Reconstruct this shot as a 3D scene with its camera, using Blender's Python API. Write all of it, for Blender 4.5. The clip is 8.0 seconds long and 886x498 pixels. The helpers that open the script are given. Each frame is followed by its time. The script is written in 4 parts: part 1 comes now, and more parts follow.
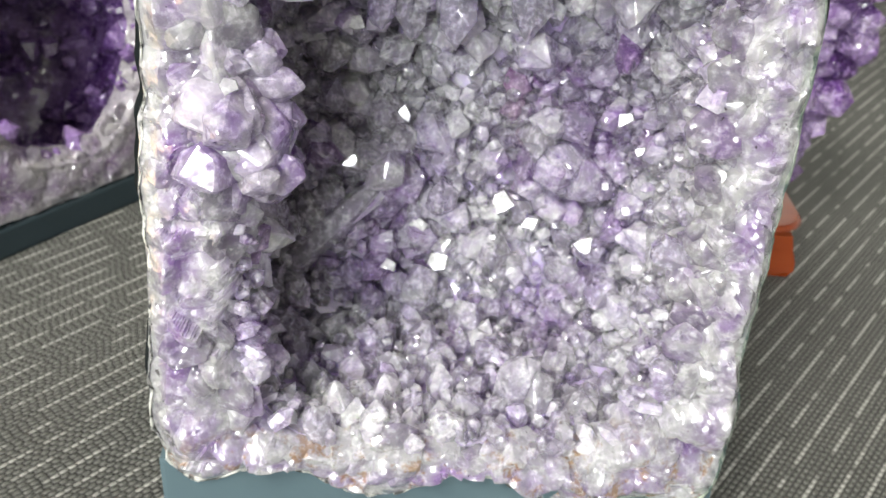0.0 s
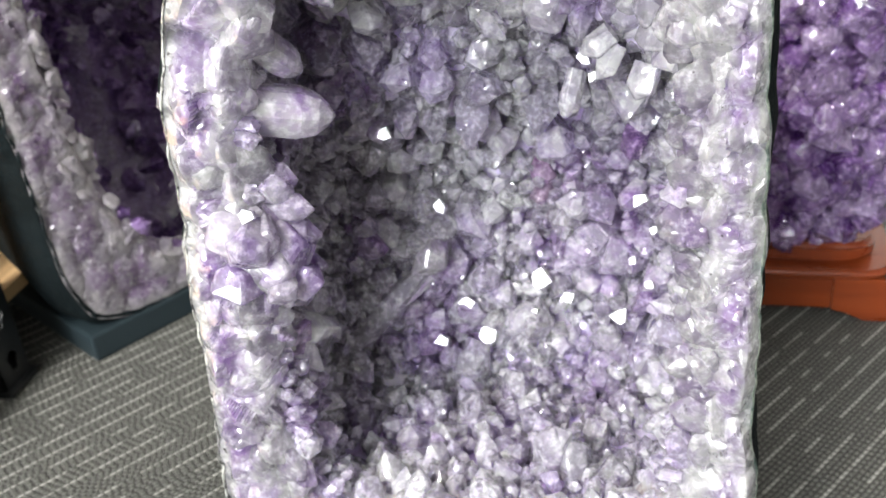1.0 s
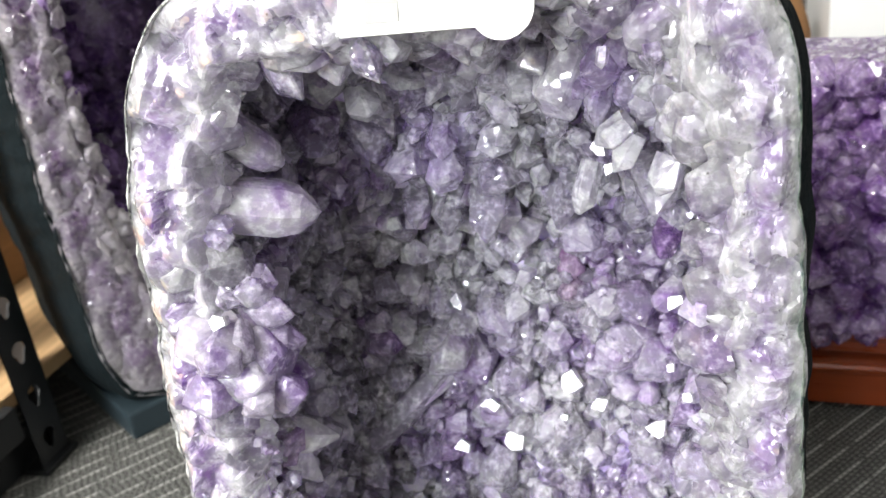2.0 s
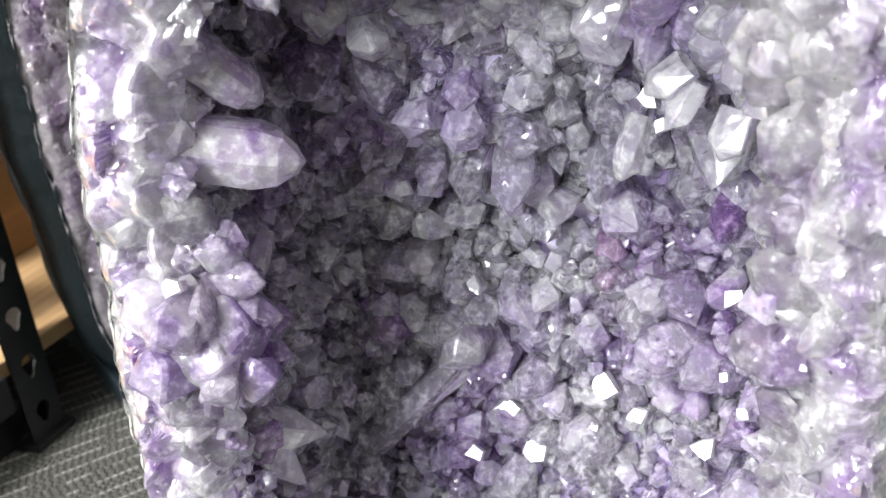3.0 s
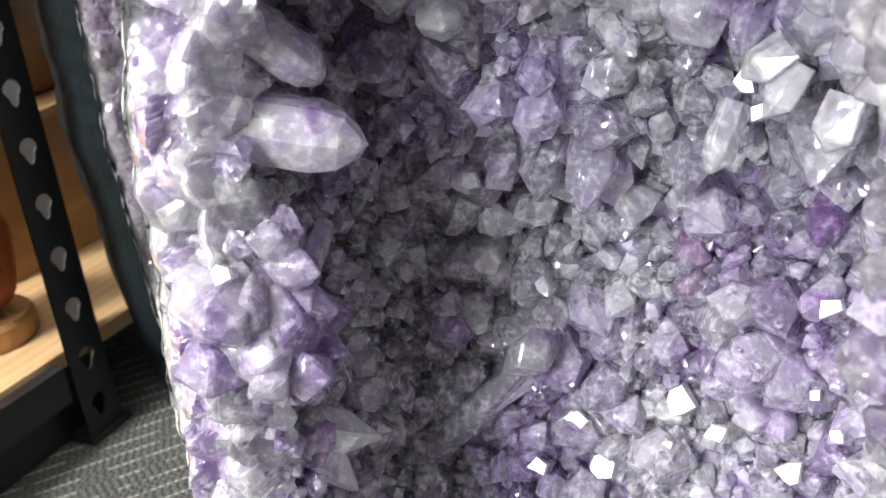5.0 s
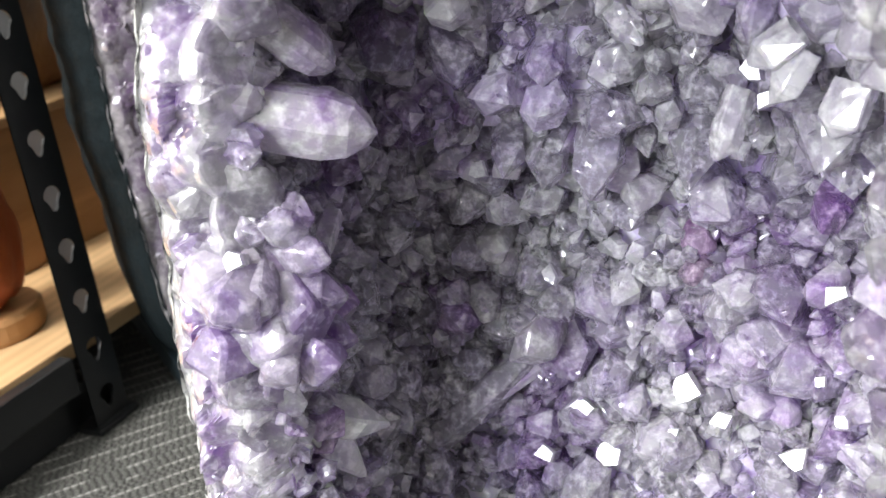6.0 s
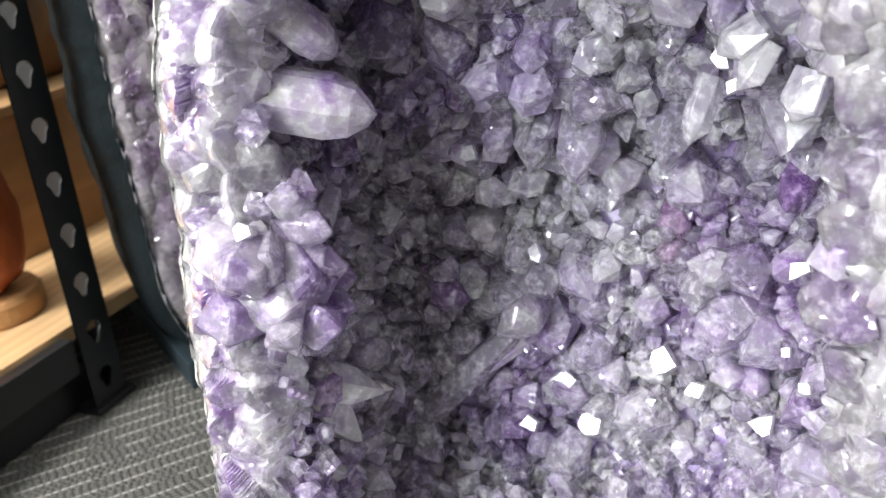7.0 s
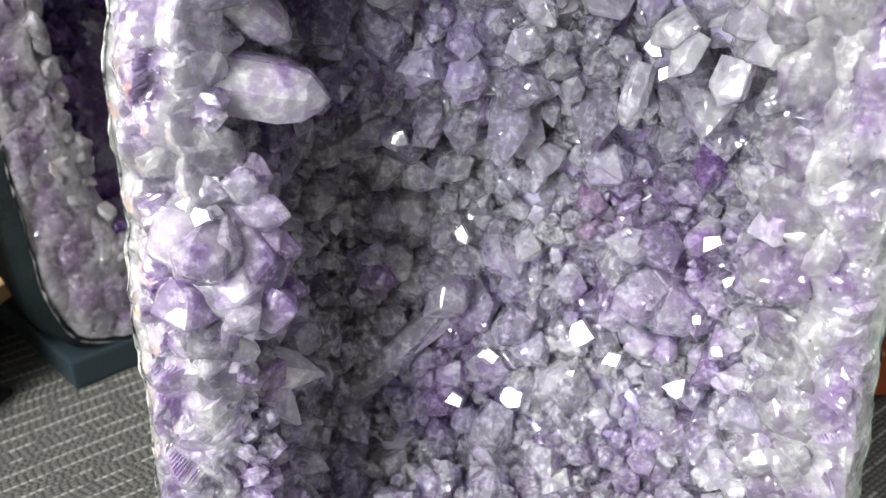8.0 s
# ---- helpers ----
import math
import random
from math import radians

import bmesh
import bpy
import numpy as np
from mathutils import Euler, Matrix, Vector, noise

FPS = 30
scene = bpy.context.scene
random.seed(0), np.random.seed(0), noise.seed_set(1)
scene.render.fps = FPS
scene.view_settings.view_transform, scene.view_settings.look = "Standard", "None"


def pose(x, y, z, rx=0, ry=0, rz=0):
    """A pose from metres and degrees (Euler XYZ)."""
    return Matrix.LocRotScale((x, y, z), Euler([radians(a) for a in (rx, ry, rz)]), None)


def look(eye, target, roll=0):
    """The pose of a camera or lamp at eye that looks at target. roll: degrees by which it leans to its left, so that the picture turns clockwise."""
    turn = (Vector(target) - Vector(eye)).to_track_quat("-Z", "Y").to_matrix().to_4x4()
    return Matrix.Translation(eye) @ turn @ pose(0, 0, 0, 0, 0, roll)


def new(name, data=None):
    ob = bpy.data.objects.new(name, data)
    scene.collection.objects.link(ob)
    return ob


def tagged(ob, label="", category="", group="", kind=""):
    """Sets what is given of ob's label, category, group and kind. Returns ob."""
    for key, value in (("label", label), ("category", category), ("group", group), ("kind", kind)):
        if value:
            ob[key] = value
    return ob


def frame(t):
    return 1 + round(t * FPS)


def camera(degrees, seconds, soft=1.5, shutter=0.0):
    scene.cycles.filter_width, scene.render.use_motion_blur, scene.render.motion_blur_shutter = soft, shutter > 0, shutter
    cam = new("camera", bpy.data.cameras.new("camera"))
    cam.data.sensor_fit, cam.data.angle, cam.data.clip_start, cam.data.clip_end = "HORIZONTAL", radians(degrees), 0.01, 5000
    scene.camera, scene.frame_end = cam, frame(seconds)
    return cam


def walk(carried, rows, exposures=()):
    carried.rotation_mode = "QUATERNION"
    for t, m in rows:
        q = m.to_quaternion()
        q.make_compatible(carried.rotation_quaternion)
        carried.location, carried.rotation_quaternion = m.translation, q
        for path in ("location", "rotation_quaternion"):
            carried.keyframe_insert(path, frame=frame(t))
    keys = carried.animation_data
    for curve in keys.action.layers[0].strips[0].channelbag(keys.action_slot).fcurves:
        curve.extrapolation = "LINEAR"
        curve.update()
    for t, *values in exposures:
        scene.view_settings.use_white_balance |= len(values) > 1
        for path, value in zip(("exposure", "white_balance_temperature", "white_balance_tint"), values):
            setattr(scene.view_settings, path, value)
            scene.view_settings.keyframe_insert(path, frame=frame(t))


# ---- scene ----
cam = camera(51.7, 8.0)
METRES, EYE, TILT, LEAN, TURN = 0.42, 0.412, -30.0, -3.3, 0.0
ROWS = [
    (0.0, 0.0, 0.0, 0.0, 0.0, 0.0, 0.0),
    (0.5, 0.0933, -0.113, 0.0417, 5.63, 1.11, 2.47),
    (1.0, 0.2135, -0.0998, 0.0671, 11.44, 2.14, 2.94),
    (1.5, 0.3054, -0.0374, 0.0917, 15.24, 3.62, 1.09),
    (3.0, 0.2908, 0.2184, 0.119, 20.89, 5.47, -1.77),
    (3.5, 0.2732, 0.2836, 0.1282, 22.76, 6.17, -2.23),
    (4.0, 0.262, 0.3028, 0.1111, 23.51, 5.48, -3.39),
    (4.5, 0.2645, 0.2843, 0.1179, 24.36, 6.0, -3.82),
    (6.0, 0.2628, 0.266, 0.1027, 24.79, 5.58, -3.86),
    (6.5, 0.2718, 0.2532, 0.0966, 24.77, 5.63, -3.6),
    (7.0, 0.2842, 0.2111, 0.074, 23.95, 5.57, -4.15),
    (7.5, 0.2706, 0.1581, 0.0609, 22.25, 5.58, -4.39),
    (8.0, 0.1977, 0.151, 0.0532, 14.21, 5.69, -1.77),
]
cam.data.dof.use_dof, cam.data.dof.focus_distance, cam.data.dof.aperture_fstop = True, 0.37, 16.0
path = [(t, pose(0, 0, EYE, TILT, LEAN, TURN) @ pose(METRES * x, METRES * y, METRES * z, 90 + pitch, roll, yaw)) for t, x, y, z, yaw, pitch, roll in ROWS]
path += [(1.7, look((0.125, 0.022, 0.462), (-0.397, 1.761, -0.378), -7.0)), (2.8, look((0.129, 0.085, 0.427), (-0.506, 1.806, -0.371), -6.5))]
walk(cam, sorted(path, key=lambda row: row[0]), [(0.0, 0.0, 6760, 6), (1.5, 0.15, 6540, 9), (3.5, 0.14, 6500, 10), (7.0, 0.14, 6500, 10), (8.0, 0.0, 6500, 10)])

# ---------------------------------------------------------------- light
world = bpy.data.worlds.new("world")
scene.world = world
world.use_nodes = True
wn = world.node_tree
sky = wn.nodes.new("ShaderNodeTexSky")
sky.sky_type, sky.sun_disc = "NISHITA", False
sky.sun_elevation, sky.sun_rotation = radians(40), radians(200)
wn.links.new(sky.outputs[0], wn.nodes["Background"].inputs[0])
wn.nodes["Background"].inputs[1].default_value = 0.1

ROOM_X, ROOM_Y, ROOM_Z = (-2.6, 3.6), (-3.2, 3.6), 2.7


def panel_lamp(name, x, y, sx, sy, watts):
    data = bpy.data.lights.new(name, "AREA")
    data.shape, data.size, data.size_y, data.energy = "RECTANGLE", sx, sy, watts
    data.color = (1.0, 0.97, 0.94)
    ob = new(name, data)
    ob.matrix_world = pose(x, y, ROOM_Z - 0.03, 0, 0, 0)
    return ob


PANELS = [(-1.15, -1.55, 0.6, 1.2, 158.0), (1.6, -2.00, 0.6, 1.2, 4.0), (-1.50, 1.7, 0.6, 1.2, 10.0), (1.6, 1.7, 0.6, 1.2, 26.0)]
for px, py, sx, sy, w in PANELS:
    panel_lamp("ceiling_panel_lamp", px, py, sx - 0.04, sy - 0.04, w)
# unseen source, added behind the viewer to brighten the rim and the hollow
front_fill = bpy.data.lights.new("front_fill_light", "AREA")
front_fill.shape, front_fill.size, front_fill.size_y, front_fill.energy, front_fill.color = "RECTANGLE", 1.5, 1.3, 190.0, (0.93, 0.97, 1.0)
new("front_fill_light", front_fill).matrix_world = look((-1.15, ROOM_Y[0] - 0.03, 1.55), (-1.15, 0, 1.55))


# ---------------------------------------------------------------- materials
def material(name):
    m = bpy.data.materials.new(name)
    m.use_nodes = True
    nt = m.node_tree
    return m, nt, nt.nodes["Principled BSDF"]


def nd(nt, kind, **inputs):
    n = nt.nodes.new("ShaderNode" + kind)
    for k, v in inputs.items():
        n.inputs[k.replace("_", " ")].default_value = v
    return n


def math_node(nt, op, a, b=None, clamp=False):
    n = nt.nodes.new("ShaderNodeMath")
    n.operation, n.use_clamp = op, clamp
    for i, v in enumerate((a, b)):
        if v is None:
            continue
        if isinstance(v, (int, float)):
            n.inputs[i].default_value = v
        else:
            nt.links.new(v, n.inputs[i])
    return n.outputs[0]


def mix_color(nt, fac, a, b, mode="MIX"):
    n = nt.nodes.new("ShaderNodeMix")
    n.data_type, n.blend_type = "RGBA", mode
    for i, v in ((0, fac), (6, a), (7, b)):
        if isinstance(v, (int, float)):
            n.inputs[i].default_value = v
        elif isinstance(v, tuple):
            n.inputs[i].default_value = (*v, 1)
        else:
            nt.links.new(v, n.inputs[i])
    return n.outputs[2]


def ramp(nt, value, lo, hi, a=0.0, b=1.0):
    n = nt.nodes.new("ShaderNodeMapRange")
    n.inputs["From Min"].default_value, n.inputs["From Max"].default_value = lo, hi
    n.inputs["To Min"].default_value, n.inputs["To Max"].default_value = a, b
    nt.links.new(value, n.inputs["Value"])
    return n.outputs[0]


def coords(nt, kind="Object"):
    return nt.nodes.new("ShaderNodeTexCoord").outputs[kind]


def noise_tex(nt, vec, scale, detail=3.0, rough=0.55, out="Fac"):
    n = nd(nt, "TexNoise", Scale=scale, Detail=detail, Roughness=rough)
    if vec is not None:
        nt.links.new(vec, n.inputs["Vector"])
    return n.outputs[out]


def bump(nt, bsdf, height, strength, distance):
    n = nd(nt, "Bump", Strength=strength, Distance=distance)
    nt.links.new(height, n.inputs["Height"])
    nt.links.new(n.outputs[0], bsdf.inputs["Normal"])


def amethyst(name, pale, mid, purple, amount, transmission, zone=16.0, gloss=0.10, spots=(), cell=330.0, crack=0.6, smoke=0.55, milk=0.006, coat=1.0, rust=False, cloud=1.0):
    """Quartz with colour zones in the rock (spots: places in the rock that are darker purple), a random tint for each crystal and clearer tips."""
    m, nt, b = material(name)
    pos = nt.nodes.new("ShaderNodeNewGeometry")
    where = pos.outputs["Position"]
    oi = nt.nodes.new("ShaderNodeObjectInfo")
    rnd = math_node(nt, "FRACT", math_node(nt, "ADD", oi.outputs["Random"], pos.outputs["Random Per Island"]))
    zones = noise_tex(nt, where, zone, 2.0, 0.5)
    fac = ramp(nt, zones, 0.42, 0.68, 0.0, 1.0)
    for x, y, z, r in spots:
        d = nt.nodes.new("ShaderNodeVectorMath")
        d.operation = "DISTANCE"
        nt.links.new(where, d.inputs[0])
        d.inputs[1].default_value = (x, y, z)
        fac = math_node(nt, "MAXIMUM", fac, ramp(nt, d.outputs["Value"], r, r * 0.35, 0.0, 0.95))
    fac = math_node(nt, "ADD", math_node(nt, "MULTIPLY", fac, amount), ramp(nt, rnd, 0.0, 1.0, -0.22, 0.22))
    band = nt.nodes.new("ShaderNodeAttribute")
    band.attribute_name = "band"
    fac = math_node(nt, "ADD", fac, math_node(nt, "MULTIPLY", band.outputs["Fac"], 0.42))
    streak = noise_tex(nt, where, 140.0, 4.0, 0.65)
    fac = math_node(nt, "ADD", fac, ramp(nt, streak, 0.3, 0.7, -0.30, 0.30), True)
    col = mix_color(nt, ramp(nt, fac, 0.0, 0.5), pale, mid)
    col = mix_color(nt, ramp(nt, fac, 0.5, 1.0), col, purple)
    along = nt.nodes.new("ShaderNodeAttribute")
    along.attribute_name = "along"
    col = mix_color(nt, ramp(nt, along.outputs["Fac"], 0.7, 1.0, 0.0, 0.3), col, pale)
    # smoky pieces, and clouds that drift through the stone
    other = math_node(nt, "FRACT", math_node(nt, "MULTIPLY", rnd, 7.3))
    col = mix_color(nt, ramp(nt, other, 0.0, 0.45, smoke, 0.0), col, tuple(v * 0.7 for v in mid))
    haze = noise_tex(nt, where, 85.0, 4.0, 0.62)
    col = mix_color(nt, ramp(nt, haze, 0.50, 0.34, 0.0, 0.55 * cloud), col, tuple(v * 0.5 for v in mid))
    if rust:
        sep = nt.nodes.new("ShaderNodeSeparateXYZ")
        nt.links.new(where, sep.inputs[0])
        near_foot = ramp(nt, sep.outputs[2], 0.105, 0.085)
        speck = math_node(nt, "MULTIPLY", ramp(nt, noise_tex(nt, where, 75.0, 5.0, 0.7), 0.54, 0.62), near_foot)
        col = mix_color(nt, math_node(nt, "MULTIPLY", speck, 0.8), col, (0.34, 0.17, 0.06))
        dots = ramp(nt, noise_tex(nt, where, 260.0, 2.0, 0.5), 0.72, 0.76)
        col = mix_color(nt, math_node(nt, "MULTIPLY", dots, 0.85), col, (0.05, 0.04, 0.04))
    veil = noise_tex(nt, where, 230.0, 5.0, 0.6)
    col = mix_color(nt, ramp(nt, veil, 0.52, 0.72, 0.0, 0.6 * cloud), col, tuple(min(0.95, v * 1.2) for v in pale))
    nt.links.new(col, b.inputs["Base Color"])
    # healed cracks inside the quartz: small flat cells, each tilted a little
    cells = nd(nt, "TexVoronoi", Scale=cell)
    warp = nt.nodes.new("ShaderNodeVectorMath")
    warp.operation = "MULTIPLY_ADD"
    nt.links.new(noise_tex(nt, where, 60.0, 2.0, 0.5, "Color"), warp.inputs[0])
    warp.inputs[1].default_value = (0.012, 0.012, 0.012)
    nt.links.new(where, warp.inputs[2])
    nt.links.new(warp.outputs[0], cells.inputs["Vector"])
    off = nt.nodes.new("ShaderNodeVectorMath")
    off.operation = "SUBTRACT"
    nt.links.new(cells.outputs["Color"], off.inputs[0])
    off.inputs[1].default_value = (0.5, 0.5, 0.5)
    sized = nt.nodes.new("ShaderNodeVectorMath")
    sized.operation = "SCALE"
    nt.links.new(off.outputs[0], sized.inputs[0])
    nt.links.new(ramp(nt, noise_tex(nt, where, 70.0, 3.0), 0.44, 0.60, 0.03, crack), sized.inputs["Scale"])
    fine = noise_tex(nt, where, 420.0, 3.0, 0.6)
    rough = math_node(nt, "ADD", ramp(nt, fine, 0.5, 0.8, 0.0, 0.06), math_node(nt, "MULTIPLY", math_node(nt, "POWER", other, 4.0), gloss * 2.0))
    nt.links.new(rough, b.inputs["Roughness"])
    b.inputs["IOR"].default_value = 1.55
    b.inputs["Specular IOR Level"].default_value = 0.8
    b.inputs["Coat Weight"].default_value = coat * 0.4
    b.inputs["Coat Roughness"].default_value = 0.03
    b.inputs["Coat IOR"].default_value = 1.6
    b.inputs["Subsurface Weight"].default_value = 0.5
    b.inputs["Subsurface Radius"].default_value = (1.0, 0.9, 1.15)
    b.inputs["Subsurface Scale"].default_value = milk
    clear = math_node(nt, "MULTIPLY", ramp(nt, other, 0.3, 1.0, 1.0, 0.7), ramp(nt, veil, 0.46, 0.74, 1.0, 0.45))
    nt.links.new(math_node(nt, "MULTIPLY", clear, transmission, True), b.inputs["Transmission Weight"])
    relief = nd(nt, "Bump", Strength=0.12, Distance=0.0003)
    nt.links.new(noise_tex(nt, where, 330.0, 3.0, 0.6), relief.inputs["Height"])
    total = nt.nodes.new("ShaderNodeVectorMath")
    total.operation = "ADD"
    nt.links.new(relief.outputs[0], total.inputs[0])
    nt.links.new(sized.outputs[0], total.inputs[1])
    unit = nt.nodes.new("ShaderNodeVectorMath")
    unit.operation = "NORMALIZE"
    nt.links.new(total.outputs[0], unit.inputs[0])
    nt.links.new(unit.outputs[0], b.inputs["Normal"])
    nt.links.new(unit.outputs[0], b.inputs["Coat Normal"])
    return m


def plain(name, color, rough=0.6, metal=0.0, scale=30.0, vary=0.15, bump_h=0.0, bump_scale=200.0, second=None):
    m, nt, b = material(name)
    c = coords(nt)
    n = noise_tex(nt, c, scale, 5.0, 0.6)
    dark = tuple(v * (1 - vary * 2) for v in color)
    col = mix_color(nt, ramp(nt, n, 0.3, 0.7), second or dark, color)
    col = mix_color(nt, ramp(nt, noise_tex(nt, c, scale * 9, 3.0), 0.35, 0.65, 0.0, vary * 2), col, dark)
    nt.links.new(col, b.inputs["Base Color"])
    nt.links.new(ramp(nt, n, 0.2, 0.8, rough * 0.8, min(1.0, rough * 1.2)), b.inputs["Roughness"])
    b.inputs["Metallic"].default_value = metal
    if bump_h:
        bump(nt, b, noise_tex(nt, c, bump_scale, 5.0, 0.65), 0.8, bump_h)
    return m


def carpet_material():
    m, nt, b = material("carpet")
    mapping = nd(nt, "Mapping")
    mapping.inputs["Rotation"].default_value = (0, 0, radians(-51))
    nt.links.new(coords(nt), mapping.inputs["Vector"])
    sep = nt.nodes.new("ShaderNodeSeparateXYZ")
    nt.links.new(mapping.outputs[0], sep.inputs[0])
    x, y = sep.outputs[0], sep.outputs[1]
    PITCH = 0.0155
    row = math_node(nt, "DIVIDE", y, PITCH)
    row_id = math_node(nt, "FLOOR", row)
    across = math_node(nt, "ABSOLUTE", math_node(nt, "SUBTRACT", math_node(nt, "FRACT", row), 0.5))
    line = ramp(nt, across, 0.13, 0.04)
    # dashes of uneven length along each row
    comb = nt.nodes.new("ShaderNodeCombineXYZ")
    nt.links.new(math_node(nt, "MULTIPLY", x, 38.0), comb.inputs[0])
    nt.links.new(math_node(nt, "MULTIPLY", row_id, 7.31), comb.inputs[1])
    dash = ramp(nt, noise_tex(nt, comb.outputs[0], 1.0, 1.0), 0.40, 0.50)
    line = math_node(nt, "MULTIPLY", line, dash)
    # rows of loops, four to a stripe, staggered from row to row
    fine_row = math_node(nt, "ADD", math_node(nt, "MULTIPLY", row, 4.0), 0.5)
    shift = nd(nt, "TexWhiteNoise")
    shift.noise_dimensions = "1D"
    nt.links.new(math_node(nt, "FLOOR", fine_row), shift.inputs["W"])
    loop = math_node(nt, "ADD", math_node(nt, "DIVIDE", x, 0.0058), shift.outputs["Value"])
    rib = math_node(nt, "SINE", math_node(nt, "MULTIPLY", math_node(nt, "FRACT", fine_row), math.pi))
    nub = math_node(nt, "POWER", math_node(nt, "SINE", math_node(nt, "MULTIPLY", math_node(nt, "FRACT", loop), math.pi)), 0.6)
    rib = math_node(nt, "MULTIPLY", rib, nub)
    stretch = nd(nt, "Mapping")
    stretch.inputs["Scale"].default_value = (260, 900, 400)
    nt.links.new(mapping.outputs[0], stretch.inputs["Vector"])
    tuft = noise_tex(nt, stretch.outputs[0], 1.0, 3.0, 0.7)
    col = mix_color(nt, ramp(nt, tuft, 0.35, 0.65), (0.08, 0.08, 0.073), (0.26, 0.26, 0.235))
    # the shade down between the loops is mixed into the colour
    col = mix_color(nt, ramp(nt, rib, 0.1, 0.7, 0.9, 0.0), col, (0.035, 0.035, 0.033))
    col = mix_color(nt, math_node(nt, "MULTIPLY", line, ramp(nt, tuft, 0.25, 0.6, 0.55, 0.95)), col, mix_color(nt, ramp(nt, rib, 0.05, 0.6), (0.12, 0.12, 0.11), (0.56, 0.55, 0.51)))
    col = mix_color(nt, ramp(nt, noise_tex(nt, coords(nt), 5.0, 3.0), 0.3, 0.7, 0.0, 0.25), col, (0.08, 0.08, 0.07))
    nt.links.new(col, b.inputs["Base Color"])
    b.inputs["Roughness"].default_value = 0.95
    h = math_node(nt, "ADD", math_node(nt, "MULTIPLY", rib, 1.6), math_node(nt, "MULTIPLY", tuft, 1.5))
    bump(nt, b, h, 0.9, 0.0016)
    return m


def wood_material(name, a, c, rough=0.45, scale=6.0, coat=0.0, squash=(1, 9, 9)):
    m, nt, b = material(name)
    mapping = nd(nt, "Mapping")
    mapping.inputs["Scale"].default_value = squash
    nt.links.new(coords(nt), mapping.inputs["Vector"])
    g = noise_tex(nt, mapping.outputs[0], scale, 6.0, 0.65)
    w = nd(nt, "TexWave", Scale=scale * 0.5, Distortion=6.0, Detail=3.0)
    nt.links.new(mapping.outputs[0], w.inputs["Vector"])
    col = mix_color(nt, ramp(nt, g, 0.3, 0.7), a, c)
    col = mix_color(nt, ramp(nt, w.outputs["Fac"], 0.0, 1.0, 0.0, 0.35), col, tuple(v * 0.6 for v in a))
    nt.links.new(col, b.inputs["Base Color"])
    nt.links.new(ramp(nt, g, 0.2, 0.8, rough * 0.7, rough * 1.3), b.inputs["Roughness"])
    b.inputs["Coat Weight"].default_value = coat
    b.inputs["Coat Roughness"].default_value = 0.12
    bump(nt, b, g, 0.3, 0.0006)
    return m


M_CARPET = carpet_material()
M_WALL = plain("wall_paint", (0.46, 0.45, 0.43), 0.8, scale=3.0, vary=0.03, bump_h=0.0004, bump_scale=300)
M_CEIL = plain("ceiling_paint", (0.8, 0.8, 0.78), 0.9, scale=2.0, vary=0.02)
MAIN_SPOTS = [(0.075, 0.50, 0.235, 0.045), (0.06, 0.50, 0.19, 0.04), (-0.09, 0.36, 0.25, 0.03), (-0.085, 0.39, 0.185, 0.028), (0.14, 0.39, 0.21, 0.018), (0.02, 0.51, 0.32, 0.03), (0.145, 0.38, 0.34, 0.02)]
M_MAIN = amethyst("pale_amethyst", (0.93, 0.90, 1.0), (0.77, 0.67, 0.94), (0.44, 0.22, 0.62), 0.70, 0.79, 15.0, 0.04, MAIN_SPOTS, 520.0, 1.4, 0.35, 0.006, 1.0, False, 0.5)
M_BED = amethyst("amethyst_bed", (0.92, 0.89, 1.0), (0.68, 0.57, 0.88), (0.38, 0.18, 0.54), 0.70, 0.0, 15.0, 0.10, MAIN_SPOTS, 160.0, 0.7, 0.5)
M_HERO = amethyst("clear_amethyst", (0.95, 0.92, 0.98), (0.80, 0.70, 0.93), (0.46, 0.27, 0.66), 0.75, 0.66, 45.0, 0.04, (), 200.0, 0.35, 0.0, 0.012, 1.0, False, 0.35)
M_GLINT = amethyst("bright_quartz", (0.95, 0.94, 0.97), (0.80, 0.75, 0.90), (0.60, 0.45, 0.75), 0.5, 0.6, 40.0, 0.0, (), 260.0, 0.12, 0.0)
M_CLEAR = amethyst("clear_quartz", (0.90, 0.88, 0.95), (0.72, 0.66, 0.80), (0.60, 0.52, 0.68), 0.4, 0.7, 40.0, 0.06, (), 240.0, 0.6, 0.25, 0.008)
M_PURPLE = amethyst("purple_points", (0.74, 0.60, 0.86), (0.56, 0.37, 0.72), (0.36, 0.18, 0.52), 0.9, 0.75, 40.0, 0.06, (), 240.0, 0.6, 0.2)
M_MAGENTA = amethyst("wine_points", (0.80, 0.66, 0.84), (0.60, 0.38, 0.64), (0.38, 0.16, 0.42), 0.7, 0.75, 40.0, 0.06, (), 240.0, 0.6, 0.2)
M_RIM = amethyst("rim_quartz", (0.58, 0.57, 0.60), (0.44, 0.37, 0.53), (0.29, 0.16, 0.43), 0.60, 0.66, 36.0, 0.14, MAIN_SPOTS, 350.0, 0.9, 0.3, 0.014, 1.0, True)
M_RIMPURPLE = amethyst("rim_amethyst", (0.68, 0.62, 0.75), (0.44, 0.33, 0.60), (0.25, 0.11, 0.42), 1.0, 0.6, 34.0, 0.12, MAIN_SPOTS, 350.0, 0.9, 0.3, 0.014, 1.0)
M_DEEP = amethyst("deep_amethyst", (0.66, 0.52, 0.80), (0.30, 0.13, 0.48), (0.09, 0.025, 0.19), 0.95, 0.75, 30.0, 0.05, (), 300.0, 1.0)
